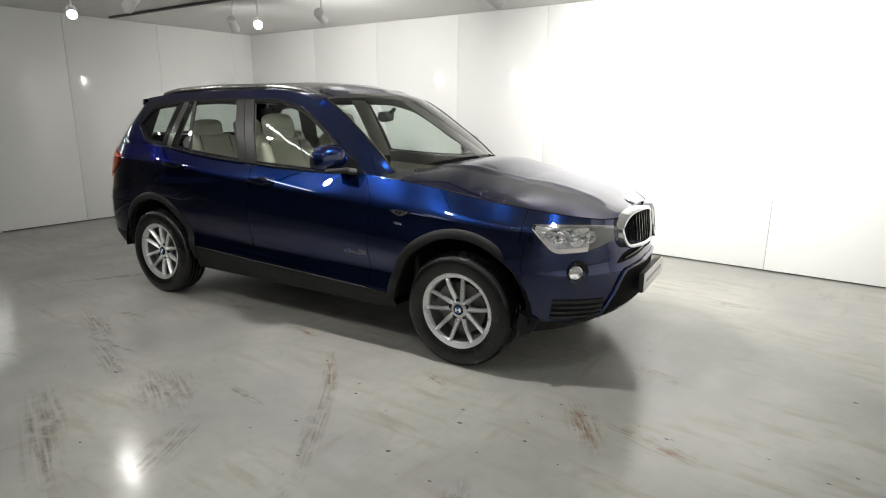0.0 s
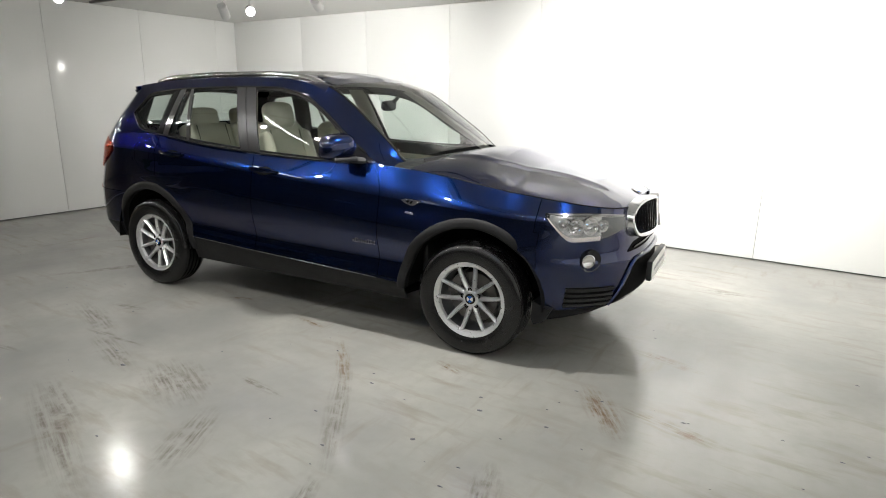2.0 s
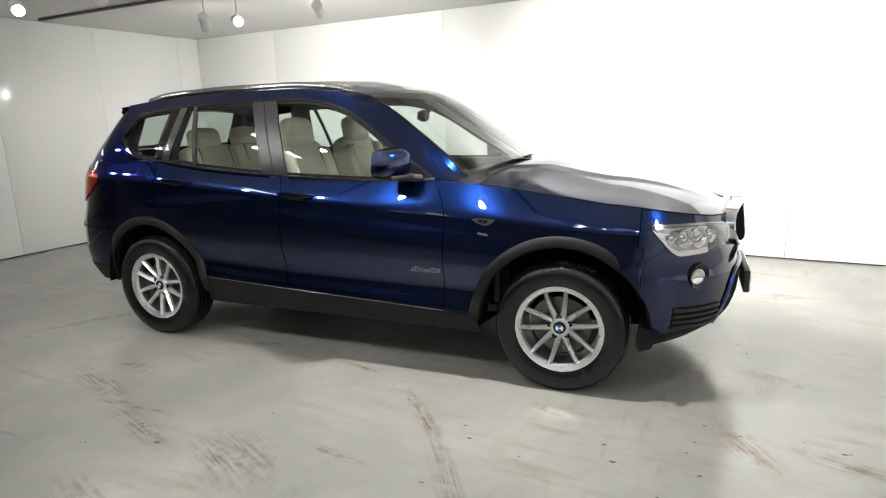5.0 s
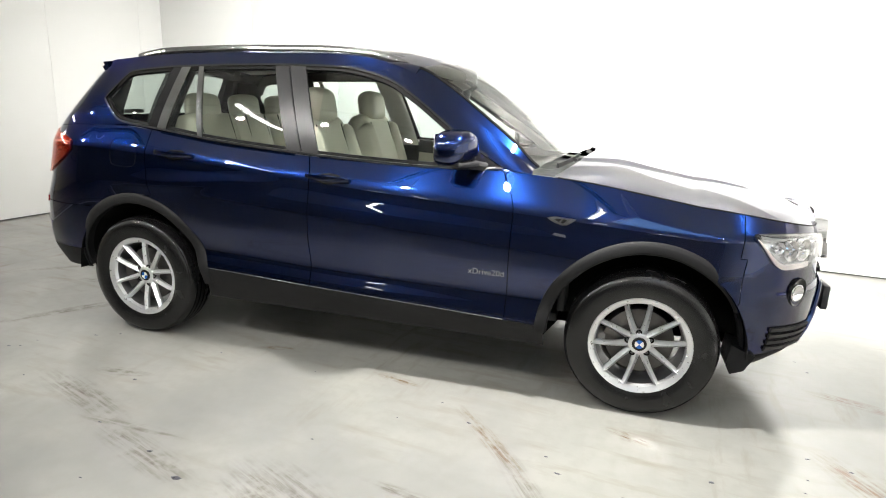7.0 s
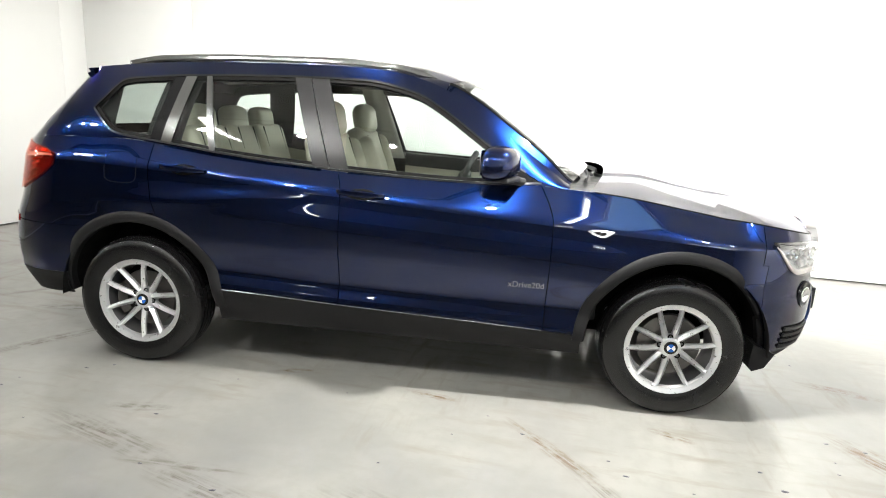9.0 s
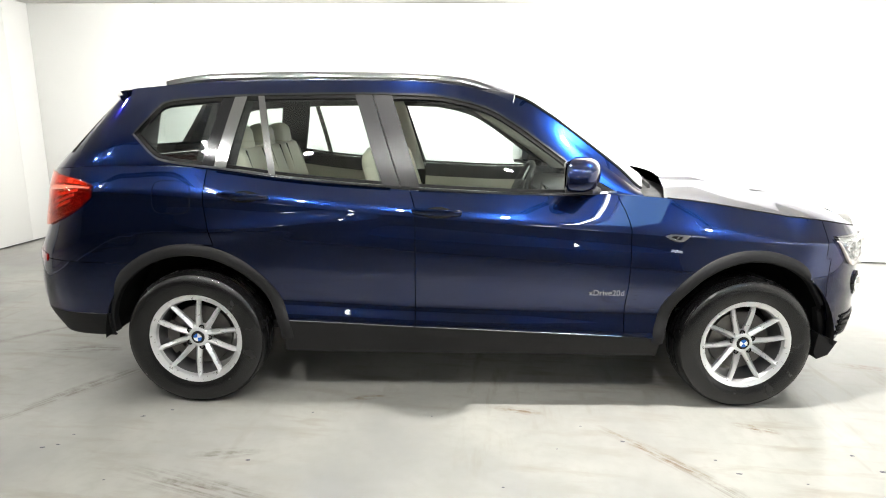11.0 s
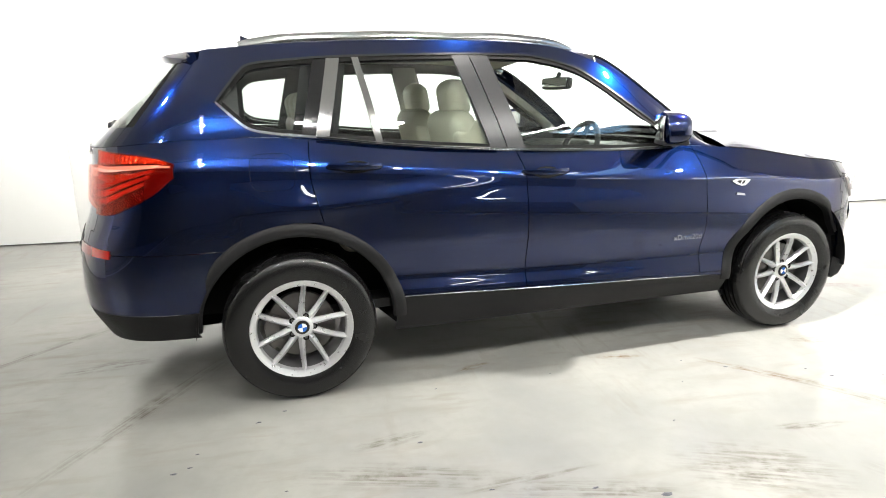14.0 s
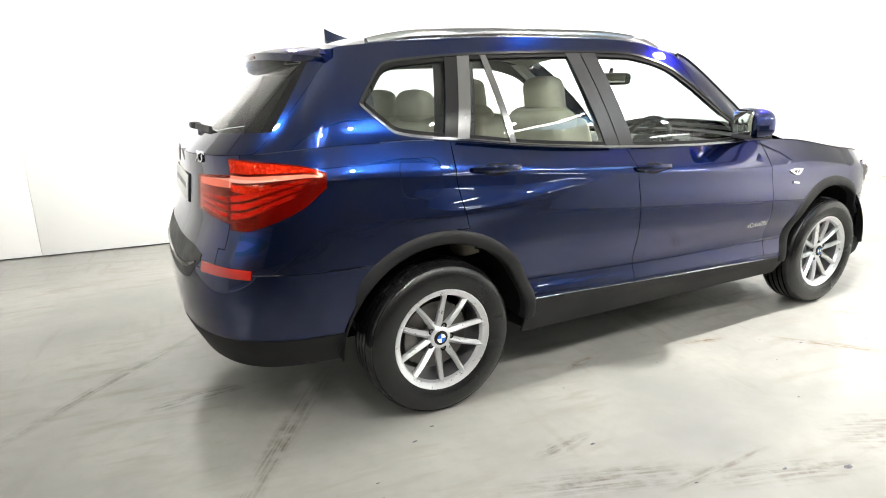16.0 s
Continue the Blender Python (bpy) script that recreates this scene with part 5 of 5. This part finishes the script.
# mirrors
for side in (1, -1):
    bm = bmesh.new()
    bmesh.ops.create_uvsphere(bm, u_segments=28, v_segments=18, radius=1.0)
    for v in bm.verts:
        x, y, z = v.co
        sq = lambda t, e: math.copysign(abs(t) ** e, t)
        x, y, z = sq(x, 0.75), sq(y, 0.6), sq(z, 0.65)
        depth = 0.112 if x > 0 else 0.038
        v.co = (x * depth, y * (0.116 - 0.012 * z), z * 0.080 + 0.006 * y)
    hous = part("door_mirror", bm, PAINT, car, "blue door mirror housing", at=pose(0.470, side * 0.935, 1.212, 0, 0, side * 22))
    part("mirror_glass", box(0.006, 0.165, 0.118, 0.002, (-0.040, 0, 0)), BRIGHT, hous, "mirror glass")
    part("mirror_base", box(0.135, 0.17, 0.026, 0.010, (0.03, side * -0.02, -0.074)), BLACK_SOFT, hous)
    part("mirror_foot", sweep([(0.09, side * -0.17, -0.095), (0.07, side * -0.10, -0.085), (0.04, side * -0.02, -0.07)], ring(0.022, 10)), BLACK_SOFT, hous)

# door handles
for side in (1, -1):
    for x0, z0 in ((-1.130, 1.082), (-0.190, 1.017)):
        w0 = body_w(x0, z0)
        hp = [(x0 - 0.118 + 0.236 * k / 12, side * (w0 + 0.010 + 0.026 * math.sin(math.pi * k / 12) ** 0.5), z0 + 0.006 - 0.008 * k / 12) for k in range(13)]
        han = part("door_handle", sweep(hp, [(-0.010, -0.014), (0.008, -0.015), (0.012, 0.0), (0.008, 0.015), (-0.010, 0.014)], taper=lambda u: 0.75 + 0.25 * math.sin(math.pi * u)), PAINT, car, "blue door handle")
        # flat dark patch on the door, shade of the body-coloured hollow put in as colour
        dv = []
        for k in range(21):
            a = math.pi * 2 * k / 20
            x, z = x0 + 0.005 + 0.075 * math.cos(a), z0 - 0.006 + 0.027 * math.sin(a)
            dv.append((x, side * (body_w(x, z) + 0.0012), z))
        part("handle_dish_shade", (dv[:-1], [tuple(range(20))]), DARK, han, "dark hollow behind the handle")

# side badges and gills
for side in (1, -1):
    def on_wing(x, z, o):
        return (x, side * (body_w(x, z) + o), z)
    # pointed badge: a bright rim round a dark field with two slanting bars, and the small repeater below it
    rim_loop = [(0.928, 0.914), (0.960, 0.923), (1.010, 0.922), (1.072, 0.917), (1.050, 0.897), (1.028, 0.884), (1.000, 0.882), (0.960, 0.895)]
    mid_x, mid_z = 1.002, 0.904
    n = len(rim_loop)
    for nm, scale, o0, o1, mat in (("wing_badge", 1.0, -0.002, 0.008, BRIGHT), ("badge_field", 0.52, 0.006, 0.0095, BLACK_TRIM)):
        outer = [on_wing(mid_x + (x - mid_x) * scale, mid_z + (z - mid_z) * scale, o0) for x, z in rim_loop]
        top = [on_wing(mid_x + (x - mid_x) * (scale - 0.08), mid_z + (z - mid_z) * (scale - 0.08), o1) for x, z in rim_loop]
        faces = [(k, (k + 1) % n, n + (k + 1) % n, n + k) for k in range(n)] + [tuple(range(n, 2 * n))]
        made = part(nm, (outer + top, faces), mat, car if nm == "wing_badge" else badge, "chrome edged wing badge" if nm == "wing_badge" else "dark field of the badge")
        badge = made if nm == "wing_badge" else badge
    for bx in (0.998, 1.024):
        bar = [on_wing(bx + dx, 0.904 + dz * 0.75, o) for o in (0.008, 0.0115) for dx, dz in ((-0.011, -0.011), (-0.003, -0.011), (0.011, 0.011), (0.003, 0.011))]
        part("badge_bar", (bar, [(0, 1, 2, 3), (4, 5, 6, 7), (0, 1, 5, 4), (1, 2, 6, 5), (2, 3, 7, 6), (3, 0, 4, 7)]), BRIGHT, badge)
    rep_v = [on_wing(x, z, o) for o in (0.0, 0.006) for x, z in ((0.966, 0.837), (1.026, 0.829), (1.024, 0.841), (0.972, 0.848))]
    part("wing_repeater", (rep_v, [(4, 5, 6, 7), (0, 1, 5, 4), (1, 2, 6, 5), (2, 3, 7, 6), (3, 0, 4, 7)]), LAMP_SILVER, car, "small clear side repeater")
    rot = pose(0.664, side * (body_w(0.664, 0.622) + 0.0035), 0.622, 90 if side < 0 else 90, 0, 0 if side < 0 else 180)
    lettering("xDrive20d", 0.042, rot, BRIGHT, car, 0.0014)

# fuel flap: a fine rounded groove on the right rear wing
fp = []
for k in range(48):
    a = 2 * math.pi * k / 48
    x = -1.482 + 0.092 * math.copysign(abs(math.cos(a)) ** 0.45, math.cos(a))
    z = 1.068 + 0.078 * math.copysign(abs(math.sin(a)) ** 0.45, math.sin(a))
    fp.append((x, -(body_w(x, z) + 0.0006), z))
part("fuel_flap_gap", sweep(fp, ring(0.0010, 6), up=(0, 1, 0), closed=True), SEAL, car)
# thin bright line over the sill
for side in (1, -1):
    for a, b in ((-0.925, -0.30), (-0.285, 0.757)):
        pth = []
        for x in np.linspace(a, b, 14):
            z = float(LINES["sill"][0](x)) + 0.001
            pth.append((x, side * (body_w(x, z) + 0.001), z))
        part("sill_strip", sweep(pth, ring(0.0026, 6)), CHROME, car)

# wipers
for off, y0, y1, x0 in ((0.0, -0.62, -0.02, 0.93), (0.02, -0.02, 0.56, 1.0)):
    pth = [(x0 + 0.10 * (1 - (abs(y0 + (y1 - y0) * k / 10) / 0.8) ** 2) - 0.035, y0 + (y1 - y0) * k / 10, 1.118 + 0.022 * (1 - (abs(y0 + (y1 - y0) * k / 10) / 0.8) ** 2)) for k in range(11)]
    wp = part("wiper", sweep(pth, [(-0.008, -0.010), (0.008, -0.010), (0.004, 0.012), (-0.004, 0.012)]), BLACK_SOFT, car, "black windscreen wiper")
part("wiper_arm", sweep([(1.08, -0.02, 1.105), (1.03, -0.15, 1.135), (1.0, -0.34, 1.137)], ring(0.010, 8)), BLACK_SOFT, car)
rw = part("rear_wiper", sweep([(-2.222, 0.06, 1.262), (-2.214, -0.10, 1.264), (-2.196, -0.32, 1.262)], [(-0.010, -0.012), (0.010, -0.012), (0.006, 0.014), (-0.006, 0.014)]), BLACK_SOFT, car, "black rear wiper")
part("wiper_cap", box(0.05, 0.09, 0.03, 0.01, (-2.220, 0.03, 1.266)), BLACK_SOFT, rw)


# ---- the cabin ----
def seat_part(name, bm, parent, label=""):
    return part(name, bm, LEATHER, parent, label, smooth=60)


def padded(sx, sy, sz, bevel, puff=0.012):
    bm = box(sx, sy, sz, bevel, seg=4)
    bmesh.ops.subdivide_edges(bm, edges=[e for e in bm.edges if e.calc_length() > 0.12], cuts=4, use_grid_fill=True)
    for v in bm.verts:
        ax, ay, az = v.co.x / (sx / 2), v.co.y / (sy / 2), v.co.z / (sz / 2)
        v.co += Vector((puff * ax * (1 - ay * ay) * (1 - az * az), puff * ay * (1 - az * az) * (1 - ax * ax) , puff * az * (1 - ax * ax) * (1 - ay * ay)))
    return bm


def front_seat(y):
    seat = new("front_seat")
    seat.parent = car
    seat["label"] = "beige leather front seat"
    seat.matrix_basis = pose(-0.28, y, 0.0)
    seat_part("seat_cushion", padded(0.52, 0.50, 0.17, 0.06), seat).matrix_basis = pose(0.16, 0, 0.70, 0, -8, 0)
    back = seat_part("backrest", padded(0.15, 0.50, 0.66, 0.065, 0.02), seat)
    back.matrix_basis = pose(-0.16, 0, 0.98, 0, -17, 0)
    for sgn in (-1, 1):
        part("bolster", padded(0.19, 0.09, 0.56, 0.04), LEATHER, back, smooth=60, at=pose(0.025, sgn * 0.215, -0.02))
        part("seam", sweep([(0.082, sgn * 0.158, -0.27 + 0.54 * k / 8) for k in range(9)], ring(0.0035, 6), up=(1, 0, 0)), SEAM, back)
        part("headrest_post", sweep([(0.0, sgn * 0.06, 0.30), (0.008, sgn * 0.06, 0.40)], ring(0.007, 8), up=(1, 0, 0)), BRIGHT, back)
    hr = seat_part("headrest", padded(0.115, 0.27, 0.19, 0.05, 0.012), seat)
    hr.matrix_basis = pose(-0.222, 0, 1.365, 0, -10, 0)
    part("map_pocket", padded(0.03, 0.36, 0.30, 0.012, 0.006), LEATHER, back, smooth=60, at=pose(-0.085, 0, -0.10))
    return seat


front_seat(-0.39)
front_seat(0.39)

bench = new("rear_bench")
bench.parent = car
bench["label"] = "beige leather rear bench with three headrests"
seat_part("seat_cushion", padded(0.52, 1.30, 0.17, 0.06), bench).matrix_basis = pose(-0.92, 0, 0.72, 0, -6, 0)
for y, w in ((-0.43, 0.46), (0.0, 0.34), (0.43, 0.46)):
    bk = seat_part("backrest", padded(0.15, w, 0.60, 0.05, 0.015), bench)
    bk.matrix_basis = pose(-1.20, y, 0.99, 0, -16, 0)
    for sgn in (-1, 1):
        part("seam", sweep([(0.078, sgn * w * 0.32, -0.26 + 0.54 * k / 8) for k in range(9)], ring(0.0045, 6), up=(1, 0, 0)), SEAM, bk)
    hr = seat_part("headrest", padded(0.10, 0.26, 0.155, 0.04), bench)
    hr.matrix_basis = pose(-1.285, y, 1.325, 0, -8, 0)
part("parcel_cover", box(0.62, 1.24, 0.02, 0.006, (-1.66, 0, 1.12)), BLACK_SOFT, car)
part("cabin_floor", box(2.7, 1.40, 0.05, 0.01, (-0.35, 0, 0.36)), BLACK_SOFT, car)
part("bulkhead", box(0.04, 1.50, 0.62, 0.01, (1.02, 0, 0.72)), BLACK_SOFT, car)

# dashboard
dv = []
for k in range(25):
    y = -0.74 + 1.48 * k / 24
    b = 1 - (abs(y) / 0.78) ** 2
    hood = 0.045 * math.exp(-((y + 0.39) / 0.20) ** 2)
    for x, z in ((1.00 + 0.05 * b, 1.035), (0.80 + 0.10 * b, 1.060), (0.52 + 0.02 * b, 1.068 + hood), (0.42 + 0.02 * b, 1.035 + hood), (0.40 + 0.02 * b, 0.93), (0.46, 0.80), (0.50, 0.60), (1.0, 0.60)):
        dv.append((x, y, z))
dash = part("dashboard", (dv, grid_faces(25, 8) + [tuple(range(8)), tuple(24 * 8 + k for k in range(8))[::-1]]), BLACK_SOFT, car, "black dashboard", smooth=50)
part("dash_trim", box(0.012, 1.30, 0.05, 0.005, (0.408, 0, 0.955)), CHROME, dash)
for y in (-0.60, -0.12, 0.12, 0.60):
    part("air_vent", box(0.02, 0.15, 0.06, 0.006, (0.405, y, 1.005)), BLACK_TRIM, dash)
part("centre_console", box(0.95, 0.26, 0.34, 0.04, (0.05, 0, 0.58)), BLACK_SOFT, car)
part("instrument_face", box(0.012, 0.26, 0.075, 0.005, (0.425, -0.39, 1.060)), BLACK_TRIM, dash)
wheel_m = pose(0.27, -0.39, 1.055, 0, -66, 0)
st = part("steering_wheel", sweep([(0.182 * math.cos(2 * math.pi * k / 40), 0.182 * math.sin(2 * math.pi * k / 40), 0) for k in range(40)], ring(0.0165, 10), closed=True), BLACK_SOFT, car, "black leather steering wheel", at=wheel_m, smooth=60)
part("wheel_boss", padded(0.14, 0.19, 0.06, 0.028, 0.01), BLACK_SOFT, st)
for a in (0, 180, 270):
    part("wheel_spoke", sweep([(0.06 * math.cos(radians(a + 90)), 0.06 * math.sin(radians(a + 90)), 0), (0.178 * math.cos(radians(a + 90)), 0.178 * math.sin(radians(a + 90)), 0)], [(-0.022, -0.006), (0.022, -0.006), (0.022, 0.006), (-0.022, 0.006)]), BLACK_TRIM, st)
part("steering_column", sweep([(0.28, -0.39, 1.04), (0.50, -0.39, 0.97)], ring(0.045, 14)), BLACK_SOFT, car)
# inner mirror
im = part("inner_mirror", padded(0.045, 0.25, 0.07, 0.02, 0.005), BLACK_SOFT, car, "inner rear view mirror", at=pose(0.30, -0.05, 1.455, 0, 8, 16))
part("mirror_glass", box(0.004, 0.22, 0.054, 0.002, (-0.028, 0, 0)), BRIGHT, im)
part("mirror_stem", sweep([(0.01, 0.02, 0.02), (0.05, 0.04, 0.068)], ring(0.015, 10)), BLACK_SOFT, im)

# inner lining: roof, pillars and doors
lin_v, lin_f = cap("roof", list(np.linspace(0.12, -1.62, 40)), 14)
lin_v = [(v[0], v[1] * 0.965, v[2] - 0.035) for v in lin_v]
part("headlining", both((lin_v, lin_f)), HEADLINER, car, "pale grey headlining")
for side in (1, -1):
    def inner(path, half, name, material=HEADLINER):
        verts = []
        for x, z in path:
            w = green_w(x, z) - 0.035
            for dx, dw in ((-half, 0.012), (-half * 0.7, -0.022), (half * 0.7, -0.022), (half, 0.012)):
                verts.append((x + dx, side * (w + dw), z))
        part(name, (verts, grid_faces(len(path), 4)), material, car, smooth=60)
    inner([(-0.37 - 0.15 * k / 10, 1.08 + 0.50 * k / 10) for k in range(11)], 0.085, "pillar_lining")
    inner([(-1.30 + 0.09 * k / 10, 1.14 + 0.43 * k / 10) for k in range(11)], 0.10, "pillar_lining", BLACK_SOFT)
    inner([(0.74 - 0.70 * k / 14, 1.10 + 0.465 * (k / 14) ** 0.92) for k in range(15)], 0.055, "pillar_lining")
    # frame round the glass, seen from within
    verts = []
    xs = np.linspace(-1.66, 0.45, 80)
    for x in xs:
        zt = float(dlo_top(x))
        for dz, dw in ((0.03, -0.03), (-0.028, -0.03), (-0.034, -0.014)):
            verts.append((x, side * (green_w(x, zt + dz) + dw), zt + dz))
    part("window_frame_lining", (verts, grid_faces(80, 3)), BLACK_SOFT, car)
    # rear quarter lining
    verts = []
    for x in np.linspace(-2.0, -1.60, 10):
        for z in (1.10, 1.3, 1.5):
            xx = max(x, -1.93 + (z - 1.1) * 0.42)
            pl = green_point(xx, min(0.95, max(0.0, (z - 1.21) / 0.38))) if xx < XT else Vector((xx, green_w(xx, z), z))
            verts.append((xx, side * (pl.y - 0.07), z))
    part("quarter_lining", (verts, grid_faces(10, 3)), BLACK_SOFT, car)
    # door cards
    for a, b, nm in ((-1.28, -0.42, "rear_door_card"), (-0.28, 0.72, "front_door_card")):
        dcv = []
        for x in np.linspace(a, b, 16):
            zt = float(dlo_low(x)) + 0.006
            w = body_w(x, min(1.0, zt - 0.1))
            zb = 0.42
            if abs(x - AXLE_R) < 0.47:
                zb = min(0.86, WHEEL_Z + 0.02 + math.sqrt(0.47 ** 2 - (x - AXLE_R) ** 2))
            for z, o in ((zb, -0.10), (max(zb + 0.005, 0.70), -0.10), (max(zb + 0.01, 0.84), -0.135), (0.89, -0.12), (zt - 0.10, -0.085)):
                dcv.append((x, side * (w + o), z))
        card = part(nm, (dcv, grid_faces(16, 5)), LEATHER, car, "beige door lining", smooth=50)
        tv = []
        for x in np.linspace(a, b, 16):
            zt = float(dlo_low(x)) + 0.004
            w = body_w(x, min(1.0, zt - 0.1))
            for z, o in ((zt - 0.105, -0.083), (zt - 0.03, -0.095), (zt - 0.003, -0.085), (zt - 0.001, -0.088 + (green_w(x, zt) - w) * 0.0 + 0.04)):
                tv.append((x, side * (w + o), z))
        part("door_shoulder", (tv, grid_faces(16, 4)), BLACK_SOFT, card, "black upper door trim")
        xh = b - 0.22
        part("inner_handle", box(0.12, 0.02, 0.025, 0.008, (xh, side * (body_w(xh, 0.95) - 0.105), 0.955 + (0.06 if nm[0] == "r" else 0))), BRIGHT, card)


# ---- the white hatchback in the hall ----
other = tagged(new("parked_hatchback"), "white hatchback parked in the hall behind", "car")
other.matrix_basis = pose(-11.55, 0.58, 0.0, 0, 0, -2)
OB_TOP = curve([-1.9, -1.5, -0.9, 0.0, 0.45, 0.95, 1.4, 1.72], [1.0, 1.30, 1.42, 1.42, 1.28, 0.98, 0.92, 0.78])
OB_W = curve([-1.9, -1.2, 0.0, 1.0, 1.5, 1.66, 1.72], [0.80, 0.88, 0.89, 0.88, 0.80, 0.66, 0.52])
ov = []
OXS = list(np.linspace(-1.9, 1.4, 34)) + list(np.linspace(1.43, 1.72, 10))
for x in OXS:
    w, t = float(OB_W(x)), float(OB_TOP(x))
    sh = min(0.93, t - 0.03)
    roof_in = max(0.0, t - 0.95) * 0.42
    for y, z in ((0.78 * w, 0.20), (w, 0.30), (1.01 * w, 0.62), (0.97 * w, sh), (w * 0.90 - roof_in, sh * 0.3 + t * 0.7), (w * 0.62 - roof_in * 0.7, t), (0.0, t + 0.02)):
        ov.append((x, y, z))
other_body = part("body", both((ov, grid_faces(len(OXS), 7) + [tuple(len(OXS) * 7 - 7 + k for k in range(7))])), WHITE_PAINT, other, smooth=45)
part("windscreen", both(([(0.42, 0.0, 1.325), (0.90, 0.0, 1.045), (0.86, 0.62, 1.005), (0.40, 0.52, 1.275)], [(0, 1, 2, 3)])), BLACK_TRIM, other)
for side in (1, -1):
    part("headlamp", mirrored(([(1.735, 0.34, 0.70), (1.735, 0.36, 0.80), (1.55, 0.78, 0.86), (1.44, 0.86, 0.84), (1.56, 0.80, 0.74), (1.70, 0.52, 0.70)], [(0, 1, 2, 3, 4, 5)]), side), LAMP_SILVER, other, "clear headlamp")
    part("grille", box(0.05, 0.26, 0.15, 0.03, (1.735, side * 0.16, 0.66)), DARK, other, "black grille half")
    part("side_intake", box(0.10, 0.30, 0.16, 0.05, (1.62, side * 0.66, 0.38), turn=Matrix.Rotation(radians(side * 28), 4, "Z")), DARK, other)
    part("door_mirror", padded(0.12, 0.18, 0.12, 0.04), WHITE_PAINT, other, at=pose(0.55, side * 0.98, 1.02))
    for x in (-1.25, 1.12):
        w = part("wheel", lathe([(0.0, -0.10), (0.20, -0.10), (0.215, -0.105), (0.28, -0.11), (0.315, -0.09), (0.315, 0.09), (0.0, 0.09)], 32), RUBBER, other, at=pose(x, side * 0.80, 0.315, 0, 0, 0 if side < 0 else 180))
        part("rim", lathe([(0.0, -0.112), (0.06, -0.114), (0.19, -0.106), (0.205, -0.114), (0.21, -0.10)], 24), ALLOY, w)
part("lower_intake", box(0.06, 0.80, 0.12, 0.04, (1.73, 0, 0.36)), DARK, other)
part("bumper_lip", box(0.10, 1.40, 0.05, 0.02, (1.66, 0, 0.22)), CLADDING, other)
# small grit and flakes on the bay floor
dbm = bmesh.new()
rnd = random.Random(5)
for k in range(150):
    gx, gy = rnd.uniform(-3.6, 3.6), rnd.uniform(-3.4, 0.4 if k % 3 == 0 else -0.9)
    if abs(gx) < 2.3 and gy > -0.95:
        continue
    gr = rnd.uniform(0.004, 0.011) * (1.8 if k % 11 == 0 else 1)
    ga = rnd.uniform(0, 6.28)
    ring_pts = []
    for j in range(6):
        rr = gr * rnd.uniform(0.5, 1.2)
        ring_pts.append((gx + rr * 1.6 * math.cos(ga + j * 1.047), gy + rr * 0.8 * math.sin(ga + j * 1.047)))
    low = [dbm.verts.new((px_, py_, 0.0002)) for px_, py_ in ring_pts]
    top = dbm.verts.new((gx, gy, 0.0012 + gr * 0.25))
    for j in range(6):
        dbm.faces.new((low[j], low[(j + 1) % 6], top))
tagged(part("grit", dbm, BAR_DARK, smooth=0), "small dark grit scattered on the floor", "grit", kind="stuff")
sack = bmesh.new()
bmesh.ops.create_icosphere(sack, subdivisions=4, radius=1.0)
for v in sack.verts:
    n = noise.noise(v.co * 2.3) * 0.16 + noise.noise(v.co * 6.0) * 0.05
    v.co *= 1 + n
    v.co = Vector((v.co.x * 0.24, v.co.y * 0.20, max(-0.30, v.co.z * 0.33) + 0.30 * (v.co.z > 9)))
tagged(part("sack", sack, WHITE_PAINT, at=pose(-11.4, 2.05, 0.30), smooth=60), "crumpled white sack on the hall floor", "sack")
